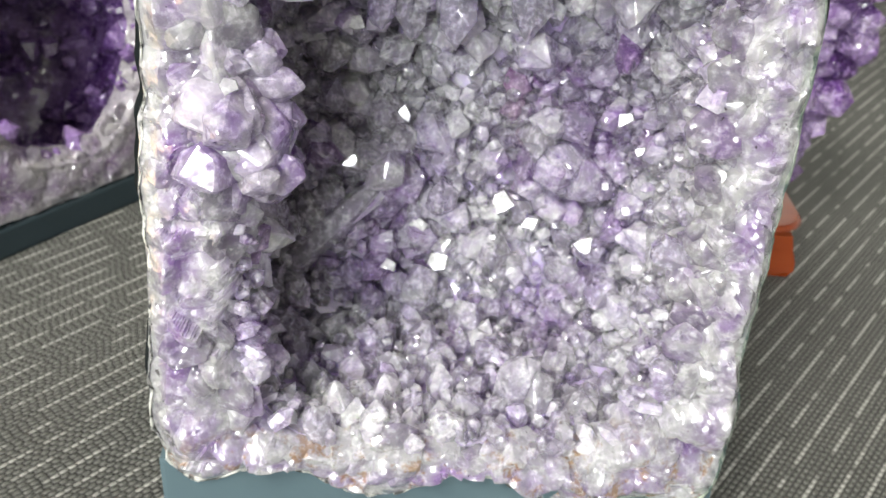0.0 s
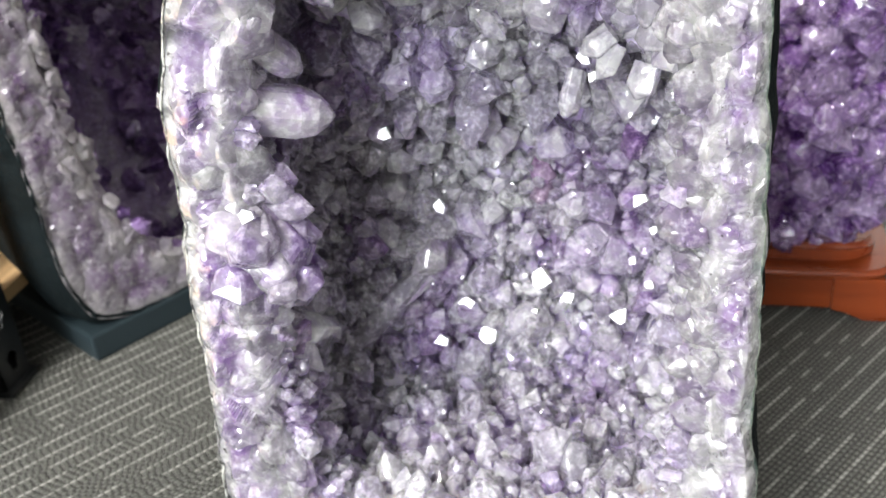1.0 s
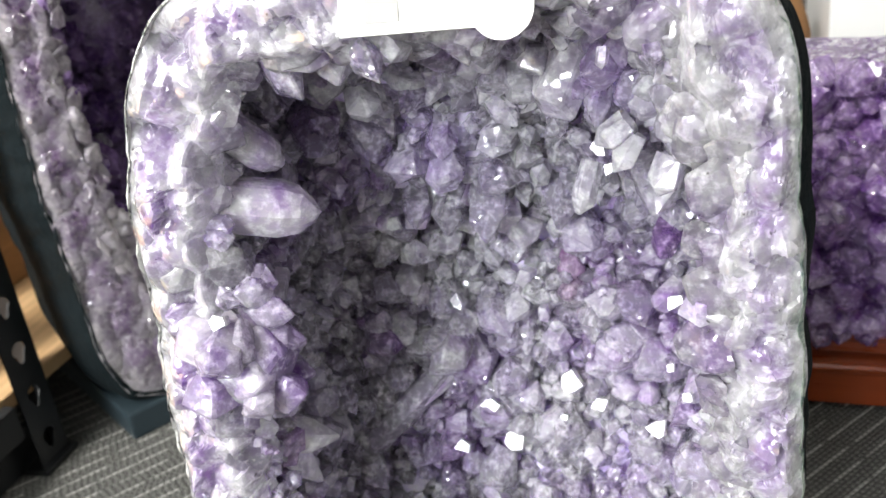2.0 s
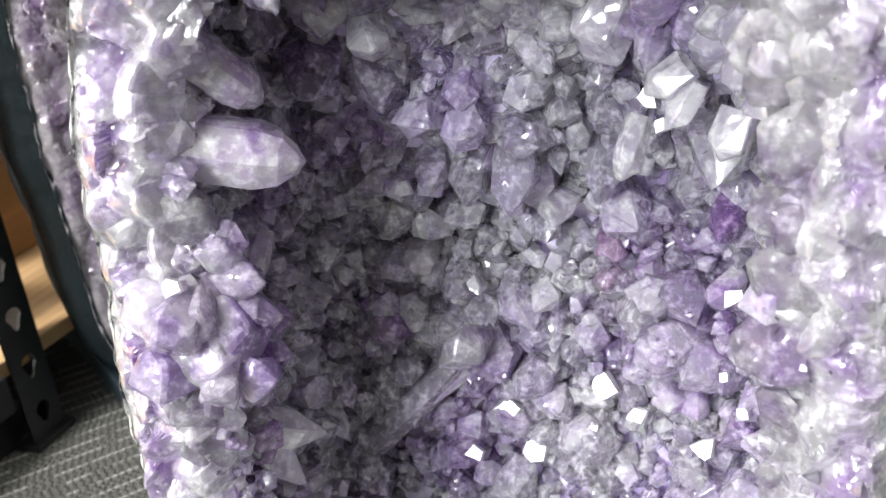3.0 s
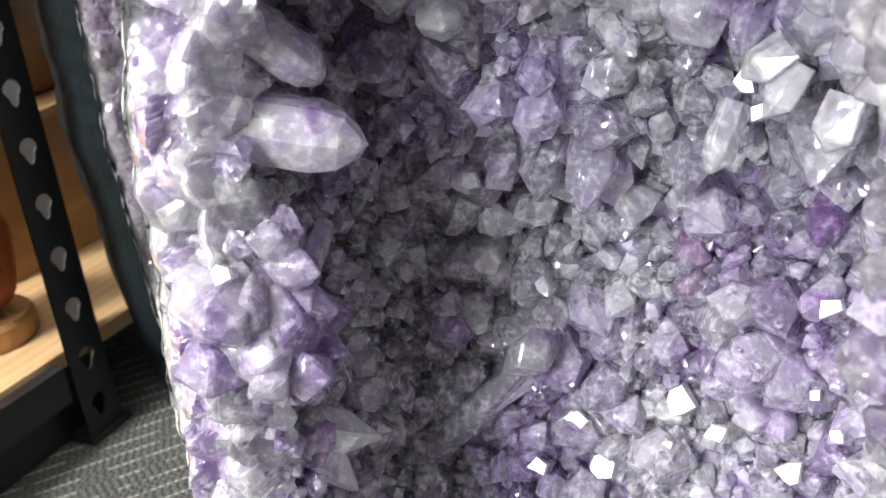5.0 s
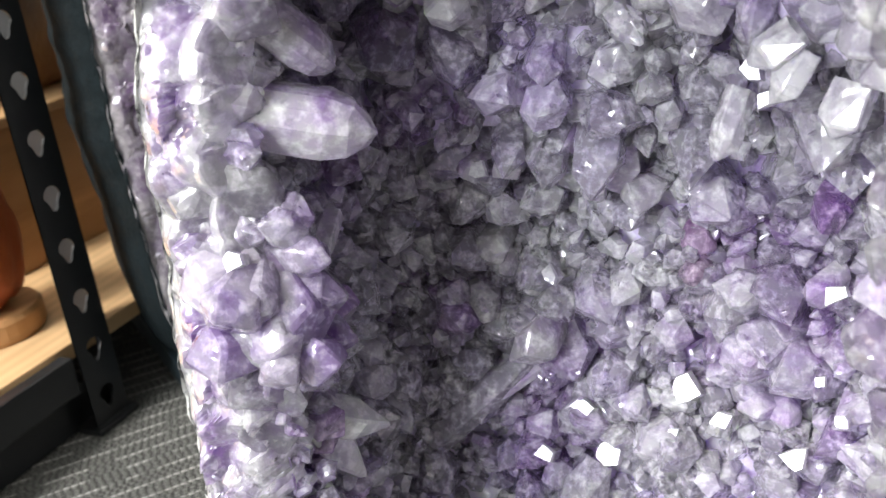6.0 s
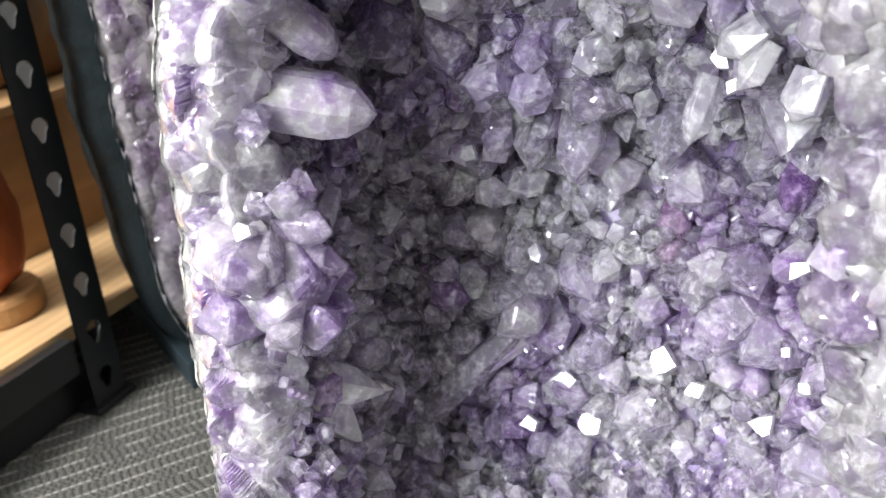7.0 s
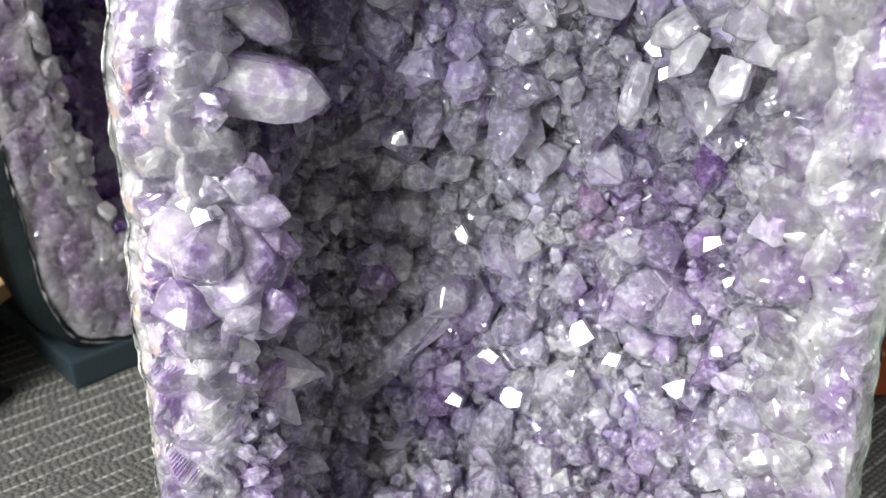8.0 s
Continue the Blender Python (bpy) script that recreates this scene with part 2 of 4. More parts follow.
M_SIDE = amethyst("dark_amethyst", (0.34, 0.22, 0.46), (0.11, 0.045, 0.20), (0.03, 0.008, 0.06), 0.9, 0.35, 9.0, 0.10)
M_SIDERIM = amethyst("side_rim_quartz", (0.44, 0.41, 0.43), (0.30, 0.26, 0.32), (0.18, 0.11, 0.22), 0.6, 0.2, 30.0, 0.25, (), 330.0, 0.9, 0.5, 0.006, 0.15)
M_CEMENT = plain("painted_cement", (0.008, 0.013, 0.015), 0.8, scale=25, vary=0.25, bump_h=0.006, bump_scale=70, second=(0.004, 0.007, 0.008))
M_CEMENT.node_tree.nodes["Principled BSDF"].inputs["Specular IOR Level"].default_value = 0.12
M_BASE = plain("slate_paint", (0.085, 0.13, 0.15), 0.5, scale=12, vary=0.06, bump_h=0.0003, bump_scale=150)
# M_BASE once more, with the shade beside the rack put into its colour
M_BASESHADED = plain("shaded_slate_paint", (0.020, 0.033, 0.040), 0.5, scale=12, vary=0.06, bump_h=0.0003, bump_scale=150)


def crust_material():
    """Pale chalky crust that turns to dark green rind towards +x."""
    m, nt, b = material("crust")
    c = coords(nt)
    sep = nt.nodes.new("ShaderNodeSeparateXYZ")
    nt.links.new(c, sep.inputs[0])
    n = noise_tex(nt, c, 120.0, 5.0, 0.7)
    green = mix_color(nt, ramp(nt, n, 0.4, 0.6), (0.05, 0.085, 0.075), (0.30, 0.33, 0.28))
    chalk = mix_color(nt, ramp(nt, n, 0.42, 0.52), (0.06, 0.06, 0.06), (0.56, 0.56, 0.53))
    nt.links.new(mix_color(nt, ramp(nt, sep.outputs[0], 0.0, 0.08), chalk, green), b.inputs["Base Color"])
    b.inputs["Roughness"].default_value = 0.85
    bump(nt, b, noise_tex(nt, c, 350.0, 5.0, 0.7), 0.8, 0.002)
    return m


M_CRUST = crust_material()
M_BLACK = plain("black_steel", (0.012, 0.013, 0.014), 0.42, 0.0, scale=20, vary=0.15, bump_h=0.0001, bump_scale=500)
M_STAND = wood_material("red_lacquer", (0.20, 0.030, 0.007), (0.32, 0.060, 0.013), 0.3, 5.0, 0.8)
M_BOARD = wood_material("pale_board", (0.58, 0.36, 0.17), (0.70, 0.47, 0.25), 0.55, 5.0, 0.0, (9, 1, 9))


# ---------------------------------------------------------------- building blocks
def mesh_from(name, verts, faces, mat, smooth=False, along=None):
    me = bpy.data.meshes.new(name)
    me.from_pydata([tuple(v) for v in verts], [], [tuple(f) for f in faces])
    me.materials.append(mat)
    if smooth:
        me.polygons.foreach_set("use_smooth", [True] * len(me.polygons))
    if along is not None:
        a = me.attributes.new("along", "FLOAT", "POINT")
        a.data.foreach_set("value", list(along))
    me.update()
    return me


def part_mesh(name, me, parent=None, m=None, label=""):
    ob = new(name, me)
    if parent is not None:
        ob.parent = parent
    if m is not None:
        ob.matrix_basis = m
    return tagged(ob, label)


def part(name, bm, mat, parent=None, label="", smooth=False):
    me = bpy.data.meshes.new(name)
    bmesh.ops.recalc_face_normals(bm, faces=bm.faces)
    bm.to_mesh(me)
    bm.free()
    me.materials.append(mat)
    if smooth:
        me.polygons.foreach_set("use_smooth", [True] * len(me.polygons))
    return part_mesh(name, me, parent, None, label)


def box(x0, x1, y0, y1, z0, z1, bevel=0.0, segments=2):
    bm = bmesh.new()
    bmesh.ops.create_cube(bm, size=1.0, matrix=Matrix.Translation(((x0 + x1) / 2, (y0 + y1) / 2, (z0 + z1) / 2)) @ Matrix.Diagonal((x1 - x0, y1 - y0, z1 - z0, 1)))
    if bevel:
        bmesh.ops.bevel(bm, geom=list(bm.edges), offset=bevel, segments=segments, affect="EDGES", profile=0.6)
    return bm


def crystal_shape(rng, blunt):
    """A six-sided quartz point, radius about 1, from z = -0.25 to 1: uneven prism faces and an off-centre termination with one larger face."""
    v, along = [], []
    radii = [1.0 + rng.uniform(-0.2, 0.2) for _ in range(6)]
    turn = rng.uniform(0, 6.28)
    ax, ay = rng.uniform(-0.28, 0.28), rng.uniform(-0.28, 0.28)
    for z, k in ((-0.25, 0.92), (0.0, 1.0)):
        for i in range(6):
            a = turn + i * math.pi / 3 + rng.uniform(-0.12, 0.12)
            zz = z if z < 0 else blunt + rng.uniform(-0.13, 0.13)
            v.append((radii[i] * k * math.cos(a), radii[i] * k * math.sin(a), zz))
            along.append(0.0 if z < 0 else 0.75)
    a = rng.uniform(0, 6.28)
    w = rng.uniform(0.05, 0.22)
    v.append((ax + w * math.cos(a), ay + w * math.sin(a), 1.0))
    v.append((ax - w * math.cos(a), ay - w * math.sin(a), 1.0 - rng.uniform(0.0, 0.06)))
    along += [1.0, 1.0]
    faces = [(i, (i + 1) % 6, 6 + (i + 1) % 6, 6 + i) for i in range(6)]
    p, q = np.array(v[12][:2]), np.array(v[13][:2])
    near = [12 if np.hypot(*(np.array(v[6 + i][:2]) - p)) < np.hypot(*(np.array(v[6 + i][:2]) - q)) else 13 for i in range(6)]
    for i in range(6):
        j = (i + 1) % 6
        if near[i] == near[j]:
            faces.append((6 + i, 6 + j, near[i]))
        else:
            faces.append((6 + i, 6 + j, near[j], near[i]))
    return v, faces, along


SHAPES = [crystal_shape(random.Random(50 + i), random.Random(90 + i).uniform(0.46, 0.76)) for i in range(18)]


def chunk_shape(rng):
    """A blocky broken piece of quartz: the hull of a few points on a squashed ball."""
    bm = bmesh.new()
    for _ in range(20):
        p = Vector((rng.gauss(0, 1), rng.gauss(0, 1), rng.gauss(0, 1))).normalized()
        bm.verts.new((p.x * rng.uniform(0.9, 1.1), p.y * rng.uniform(0.9, 1.1), 0.2 + 0.8 * p.z * rng.uniform(0.85, 1.0)))
    hull = bmesh.ops.convex_hull(bm, input=bm.verts)
    bmesh.ops.delete(bm, geom=[g for g in hull["geom_interior"] if isinstance(g, bmesh.types.BMVert)], context="VERTS")
    bmesh.ops.dissolve_limit(bm, angle_limit=radians(24), verts=bm.verts, edges=bm.edges)
    bm.verts.index_update()
    v = [tuple(q.co) for q in bm.verts]
    f = [tuple(q.index for q in face.verts) for face in bm.faces]
    bm.free()
    return v, f, [0.5 + 0.4 * p[2] for p in v]


CHUNKS = [chunk_shape(random.Random(300 + i)) for i in range(12)]


def soften(shape, offset):
    """The same shape with its edges worn off."""
    bm = bmesh.new()
    vs = [bm.verts.new(p) for p in shape[0]]
    for f in shape[1]:
        bm.faces.new([vs[i] for i in f])
    bmesh.ops.bevel(bm, geom=list(bm.edges), offset=offset, segments=1, affect="EDGES", clamp_overlap=True)
    bm.verts.index_update()
    v = [tuple(q.co) for q in bm.verts]
    f = [tuple(q.index for q in face.verts) for face in bm.faces]
    bm.free()
    return v, f, [0.0 if p[2] < -0.1 else min(1.0, 0.4 + 0.6 * p[2]) for p in v]


def torpedo_shape(rng):
    """A large worn quartz point: a six-sided body that rounds over into its tip."""
    v, faces = [], []
    radii = [1.0 + rng.uniform(-0.08, 0.08) for _ in range(12)]
    turn = rng.uniform(0, 6.28)
    rows = [(-0.25, 0.88), (0.15, 0.98), (0.55, 1.0), (0.76, 0.82), (0.92, 0.42)]
    for z, k in rows:
        for i in range(12):
            a = turn + i * math.pi / 6
            r = radii[i] * k * (0.93 if i % 2 else 1.03)
            v.append((r * math.cos(a), r * math.sin(a), z + rng.uniform(-0.025, 0.025)))
    v.append((rng.uniform(-0.06, 0.06), rng.uniform(-0.06, 0.06), 1.0))
    for q in range(len(rows) - 1):
        faces += [(q * 12 + i, q * 12 + (i + 1) % 12, q * 12 + 12 + (i + 1) % 12, q * 12 + 12 + i) for i in range(12)]
    top = (len(rows) - 1) * 12
    faces += [(top + i, top + (i + 1) % 12, len(v) - 1) for i in range(12)]
    return v, faces, [0.0 if p[2] < 0 else min(1.0, 0.4 + 0.6 * p[2]) for p in v]


TORPEDOES = [torpedo_shape(random.Random(700 + i)) for i in range(6)]
BIG_SHAPES = [soften(q, 0.07) for q in SHAPES]
SHAPES = [soften(q, 0.02) for q in SHAPES]
CHUNKS = [soften(q, 0.13) for q in CHUNKS]


def aim(place, axis, radius, length, spin):
    """The pose of a crystal that grows from place along axis."""
    q = Vector(axis).normalized().to_track_quat("Z", "Y")
    return Matrix.Translation(place) @ q.to_matrix().to_4x4() @ Matrix.Rotation(spin, 4, "Z") @ Matrix.Diagonal((radius, radius, length, 1))


def grow(parent, poses, mat, singles, stem="crystal", shapes=None):
    """Crystals at the poses: the first ones as parts of their own, the rest joined into one part."""
    shapes = shapes or SHAPES
    meshes = [mesh_from(stem, *s[:2], mat, along=s[2]) for s in shapes]
    for i, m in enumerate(poses[:singles]):
        part_mesh(stem, meshes[i % len(meshes)], parent, m)
    verts, faces, along, at = [], [], [], 0
    for i, m in enumerate(poses[singles:]):
        v, f, al = shapes[i % len(shapes)]
        verts += [m @ Vector(p) for p in v]
        faces += [tuple(at + k for k in face) for face in f]
        along += al
        at += len(v)
    if verts:
        ob = part_mesh("druse", mesh_from("druse", verts, faces, mat, along=along), parent)
        tagged(ob, "fine bed of small quartz crystals", kind="stuff")


# ---------------------------------------------------------------- the room
def setting(name, bm, mat, label):
    return tagged(part(name, bm, mat), label, kind="structure")


X0, X1 = ROOM_X
Y0, Y1 = ROOM_Y
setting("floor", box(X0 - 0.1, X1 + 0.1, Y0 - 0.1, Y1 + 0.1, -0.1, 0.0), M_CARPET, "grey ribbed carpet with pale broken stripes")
setting("ceiling", box(X0 - 0.1, X1 + 0.1, Y0 - 0.1, Y1 + 0.1, ROOM_Z, ROOM_Z + 0.1), M_CEIL, "plain white ceiling")
setting("wall_north", box(X0 - 0.1, X1 + 0.1, Y1, Y1 + 0.1, 0.0, ROOM_Z), M_WALL, "plain light grey painted wall")
setting("wall_west", box(X0 - 0.1, X0, Y0, Y1, 0.0, ROOM_Z), M_WALL, "plain light grey painted wall")
setting("wall_east", box(X1, X1 + 0.1, Y0, Y1, 0.0, ROOM_Z), M_WALL, "plain light grey painted wall")
# the opening in this wall is made up to hold the added light
wall_south = setting("wall_south", box(X0 - 0.1, X1 + 0.1, Y0 - 0.1, Y0, 0.0, 0.85), M_WALL, "light grey painted wall with an opening for the added light")
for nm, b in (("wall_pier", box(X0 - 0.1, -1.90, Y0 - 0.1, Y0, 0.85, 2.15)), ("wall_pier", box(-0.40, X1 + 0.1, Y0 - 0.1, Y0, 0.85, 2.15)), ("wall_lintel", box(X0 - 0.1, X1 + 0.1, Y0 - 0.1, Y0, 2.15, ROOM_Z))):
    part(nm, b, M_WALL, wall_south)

# ---------------------------------------------------------------- geodes
def spow(v, e):
    return math.copysign(abs(v) ** e, v)


def outline(t, cx, cz, a, up, down, e_up, e_down):
    """A rounded, squarish closed curve in the direction t: half width a, heights up and down from its centre, corners set by the two exponents."""
    c, s = math.cos(t), math.sin(t)
    n = 2.0 / (e_up if s > 0 else e_down)
    r = (abs(c / a) ** n + abs(s / (up if s > 0 else down)) ** n) ** (-1.0 / n)
    return cx + r * c, cz + r * s


def geode(name, label, m, outer, inner, depth, shell_depth, base, seed, mats, crystal_r, rim_r, count, rim_count, singles, bulge_out=0.0, dip=0.0, m_mid=None, m_base=None, ledge=0.0, taper=0.0, keep_clear=(), relief=1.0, m_crust=None, top_fall=0.0):
    """A cut geode that stands on a painted base: painted shell, crusted cut rim, hollow lined with crystals. x along the cut face, y into the rock."""
    rng = random.Random(seed)
    m_crystal, m_rim, m_bed = mats
    m_crust = m_crust or M_CRUST
    root = tagged(new(name), label, "geode")
    root.matrix_basis = m
    N = 260
    wob = [noise.noise((math.cos(2 * math.pi * i / N) * 2.2, math.sin(2 * math.pi * i / N) * 2.2, seed)) * 0.006 + noise.noise((math.cos(2 * math.pi * i / N) * 9, math.sin(2 * math.pi * i / N) * 9, seed + 5)) * 0.0035 for i in range(N)]
    knob = [noise.noise((math.cos(2 * math.pi * i / N) * 6, math.sin(2 * math.pi * i / N) * 6, seed + 11)) * 0.012 + noise.noise((math.cos(2 * math.pi * i / N) * 17, math.sin(2 * math.pi * i / N) * 17, seed + 3)) * 0.006 for i in range(N)]
    low = base[5]

    def at(i, w, curve_in=inner, curve_out=outer):
        t = 2 * math.pi * i / N
        xi, zi = outline(t, *curve_in)
        xo, zo = outline(t, *curve_out)
        k = wob[i % N] + relief * knob[i % N] * max(0.0, min(1.0, 0.75 - w))
        c, s = math.cos(t), math.sin(t)
        x, z = xi + (xo - xi) * w + c * k, zi + (zo - zi) * w + s * k
        x *= 1 + taper * (0.5 * max(0.0, 0.22 - z) - (0.62 if x < 0 else 0.05) * max(0.0, z - 0.22))
        x -= taper * 0.0015
        if dip and s < 0:
            side = min(1.0, max(0.0, (x - 0.075) / 0.06)) * min(1.0, -s * 2)
            z += w * (-dip * side + 0.010 * math.sin(x * 60 + 0.6) * (1 - side) * min(1.0, -s * 1.5))
        if dip and s > 0.6:
            z -= w * 0.010 * math.exp(-((x - 0.018) / 0.045) ** 2)
        if dip and s > 0:
            z += 0.022 * s * min(1.0, max(0.0, (x - 0.04) / 0.06))
        return x, z

    # painted shell: from the rim back over the rock
    rows = [(0.004, 1.0, 0.0005), (0.012, 1.0, 0.003 + 0.25 * bulge_out), (0.05, 1.0, 0.004 + bulge_out), (0.55 * shell_depth, 0.96, bulge_out), (0.85 * shell_depth, 0.82, 0.0), (shell_depth, 0.5, 0.0)]
    cx, cz = outer[0], outer[1]
    verts, faces = [], []
    for d, k, grow_by in rows:
        for i in range(N):
            x, z = at(i, 1.0)
            t = 2 * math.pi * i / N
            lump = noise.noise((x * 18, d * 18, z * 18)) * 0.005
            verts.append((cx + (x - cx) * k + math.cos(t) * (grow_by + lump * (d > 0.01)), d, max(low - 0.004, cz + (z - cz) * k + math.sin(t) * (grow_by + lump * (d > 0.01)) - top_fall * d * max(0.0, math.sin(t)))))
    for r in range(len(rows) - 1):
        for i in range(N):
            j = (i + 1) % N
            faces.append((r * N + i, r * N + j, (r + 1) * N + j, (r + 1) * N + i))
    faces.append(tuple((len(rows) - 1) * N + i for i in range(N)))
    part_mesh("shell", mesh_from("shell", verts, faces, M_CEMENT, True), root, None, "dark slate painted cement shell")

    # thin crust line round the cut
    verts, faces = [], []
    for w, d in ((0.95, 0.003), (0.965, 0.000), (0.99, 0.001), (1.008, 0.010)):
        for i in range(N):
            x, z = at(i, w)
            n = noise.noise((x * 110, w * 9, z * 110)) * 0.0020 + noise.noise((x * 400, w * 9, z * 400)) * 0.0008
            verts.append((x + n, d + n, max(z + n, 0.012)))
    for r in range(3):
        for i in range(N):
            j = (i + 1) % N
            faces.append((r * N + i, r * N + j, (r + 1) * N + j, (r + 1) * N + i))
    part_mesh("crust", mesh_from("crust", verts, faces, m_crust), root, None, "thin green-grey crust")

    # cut rim: a ring of intersecting facets
    W, F = 36, 4
    ch = []
    for _ in range(rim_count * 5):
        i, w = rng.randrange(N), rng.uniform(-0.15, 1.0)
        x, z = at(i, w)
        ch.append((x, z, rng.uniform(0.0, 0.004), rng.uniform(-0.9, 0.9), rng.uniform(-0.9, 0.9)))
    ch = np.array(ch)
    verts, faces, NF = [], [], N * F
    for r in range(W + 1):
        w = -0.12 + 1.12 * r / W
        for q in range(NF):
            i, u = divmod(q, F)
            (xa, za), (xb, zb) = at(i, w), at((i + 1) % N, w)
            x, z = xa + (xb - xa) * u / F, za + (zb - za) * u / F
            dd = (ch[:, 0] - x) ** 2 + (ch[:, 1] - z) ** 2
            k = np.argpartition(dd, 4)[:4]
            h = float(np.max(ch[k, 2] + ch[k, 3] * (x - ch[k, 0]) + ch[k, 4] * (z - ch[k, 1]) - 40 * dd[k]))
            h += 0.006 * abs(noise.noise((x * 34, seed, z * 34)))
            edge = max(0.0, min(1.0, (1.0 - w) * 4))
            inn = 0.02 * max(0.0, (0.15 - w) / 0.27) ** 1.5
            verts.append((x, -(h * edge * relief) + inn + 0.002 * (1 - edge), max(z, 0.012)))
    for r in range(W):
        for i in range(NF):
            j = (i + 1) % NF
            faces.append((r * NF + i, r * NF + j, (r + 1) * NF + j, (r + 1) * NF + i))
    rim_part = part_mesh("rim", mesh_from("rim", verts, faces, m_rim, along=[0.4] * len(verts)), root, None, "white quartz cut edge")
    purple = rim_part.data.attributes.new("band", "FLOAT", "POINT")
    purple.data.foreach_set("value", [math.exp(-(((k // NF) / W * 1.12 - 0.12 - 0.55) / 0.17) ** 2) - 0.7 * max(0.0, (k // NF) / W * 1.12 - 0.90) / 0.1 - 0.35 * ((k // NF) / W < 0.35) for k in range(len(verts))])

    # lining of the hollow
    def hollow(t, p):
        k, d = math.cos(p) ** 0.55, math.sin(p) ** 0.8
        cx, cz = inner[0], inner[1]
        x, z = outline(t, *inner)
        bulge = 1.0 + (0.28 if math.sin(t) < 0 else 0.28 * abs(math.cos(t)) + 0.10 * math.sin(t)) * math.sin(2 * p)
        n = noise.noise((x * 14 * k, d * 2.1, z * 14 * k + seed))
        zz = cz + (z - cz) * k * bulge
        over = min(1.0, max(0.0, (zz - cz - 0.052 - 0.25 * (x - cx) * k * 0.3) / 0.012)) * ledge * math.sin(p)
        return Vector((cx + (x - cx) * k * bulge, depth * d + n * 0.010 * math.sin(p) - over, max(low + 0.004, zz)))

    R, S = 26, 96
    verts = [hollow(2 * math.pi * i / S, min(1.5, 0.02 + r / R * 1.55)) for r in range(R) for i in range(S)]
    faces = [(r * S + i, (r + 1) * S + i, (r + 1) * S + (i + 1) % S, r * S + (i + 1) % S) for r in range(R - 1) for i in range(S)]
    faces.append(tuple((R - 1) * S + i for i in range(S)))
    lining = part_mesh("lining", mesh_from("lining", verts, faces, m_bed), root, None, "lilac quartz lining of the hollow")

    # crystals of the hollow, spread with no two too close
    placed, poses, cells, tries = [], [], {}, 0
    step = crystal_r * 2.4
    while len(placed) < count and tries < count * 30:
        tries += 1
        t, p = rng.uniform(0, 2 * math.pi), rng.uniform(0.01, 1.56)
        a = hollow(t, p)
        b, c = hollow(t + 0.03, p), hollow(t, p - 0.01)
        nrm = (b - a).cross(c - a)
        if nrm.length < 1e-12:
            continue
        nrm.normalize()
        if nrm.dot(Vector((inner[0], -0.05, inner[1])) - a) < 0:
            nrm = -nrm
        patch = 0.85 + 0.5 * noise.noise((a.x * 16 + 3, a.y * 16, a.z * 16 + seed))
        r = crystal_r * patch * (0.42 + 0.85 * rng.random() ** 1.7) * min(1.0, 0.5 + 0.6 * p)
        key = (int(a.x // step), int(a.y // step), int(a.z // step))
        near = [q for dx in (-1, 0, 1) for dy in (-1, 0, 1) for dz in (-1, 0, 1) for q in cells.get((key[0] + dx, key[1] + dy, key[2] + dz), ())]
        if any((a - q).length_squared < (0.50 * (r + s)) ** 2 for q, s in near):
            continue
        if any((a - Vector(q)).length < s for *q, s in keep_clear):
            continue
        placed.append(a)
        cells.setdefault(key, []).append((a, r))
        tilt = Vector((rng.gauss(0, 0.42), rng.gauss(0, 0.42), rng.gauss(0, 0.42)))
        axis = nrm + tilt + Vector((0, -0.25, 0.0))
        poses.append(aim(a + nrm * r * 0.1, axis, r, r * rng.uniform(1.9, 3.3), rng.uniform(0, 6)))
    # the fine druse between them
    tiny, tries = [], 0
    while len(tiny) < count * 0.5 and tries < count * 4:
        tries += 1
        t, p = rng.uniform(0, 2 * math.pi), rng.uniform(0.01, 1.56)
        a = hollow(t, p)
        b, c = hollow(t + 0.03, p), hollow(t, p - 0.01)
        nrm = (b - a).cross(c - a)
        if nrm.length < 1e-12:
            continue
        nrm.normalize()
        if nrm.dot(Vector((inner[0], -0.05, inner[1])) - a) < 0:
            nrm = -nrm
        r = crystal_r * rng.uniform(0.18, 0.40)
        axis = nrm + Vector((rng.gauss(0, 0.5), rng.gauss(0, 0.5), rng.gauss(0, 0.5)))
        tiny.append(aim(a + nrm * crystal_r * rng.uniform(0.1, 1.1), axis, r, r * rng.uniform(1.5, 2.6), rng.uniform(0, 6)))
    # points along the inner edge of the rim, blocky pieces over its middle
    rims, lumps, mids = [], [], []
    for k in range(rim_count * 3):
        i = int(N * (k + rng.uniform(-0.5, 0.5)) / (rim_count * 3)) % N
        point = k % 3 == 0
        w = rng.uniform(-0.25, 0.2) if point else rng.uniform(-0.12, 0.30)
        x, z = at(i, w)
        if any(math.hypot(x - q[0], z - q[2]) < q[3] for q in keep_clear):
            continue
        t = 2 * math.pi * i / N
        if math.sin(t) < -0.55 and not point and relief > 0.5 and rng.random() < 0.65:
            continue
        inward = Vector((-math.cos(t), 0, -math.sin(t)))
        r = rim_r * rng.uniform(0.55, 1.25)
        if point:
            axis = inward * rng.uniform(0.5, 1.2) + Vector((rng.gauss(0, 0.3), -rng.uniform(0.1, 0.8), rng.gauss(0, 0.3)))
            rims.append(aim((x - inward.x * r * 0.5, 0.010 + rng.uniform(0, 0.016), max(0.03, z - inward.z * r * 0.5)), axis, r * 0.8, r * rng.uniform(1.3, 2.0), rng.uniform(0, 6)))
        else:
            axis = inward * rng.uniform(0.0, 0.8) * (1 - max(0, w)) + Vector((rng.gauss(0, 0.2), -1.0, rng.gauss(0, 0.2)))
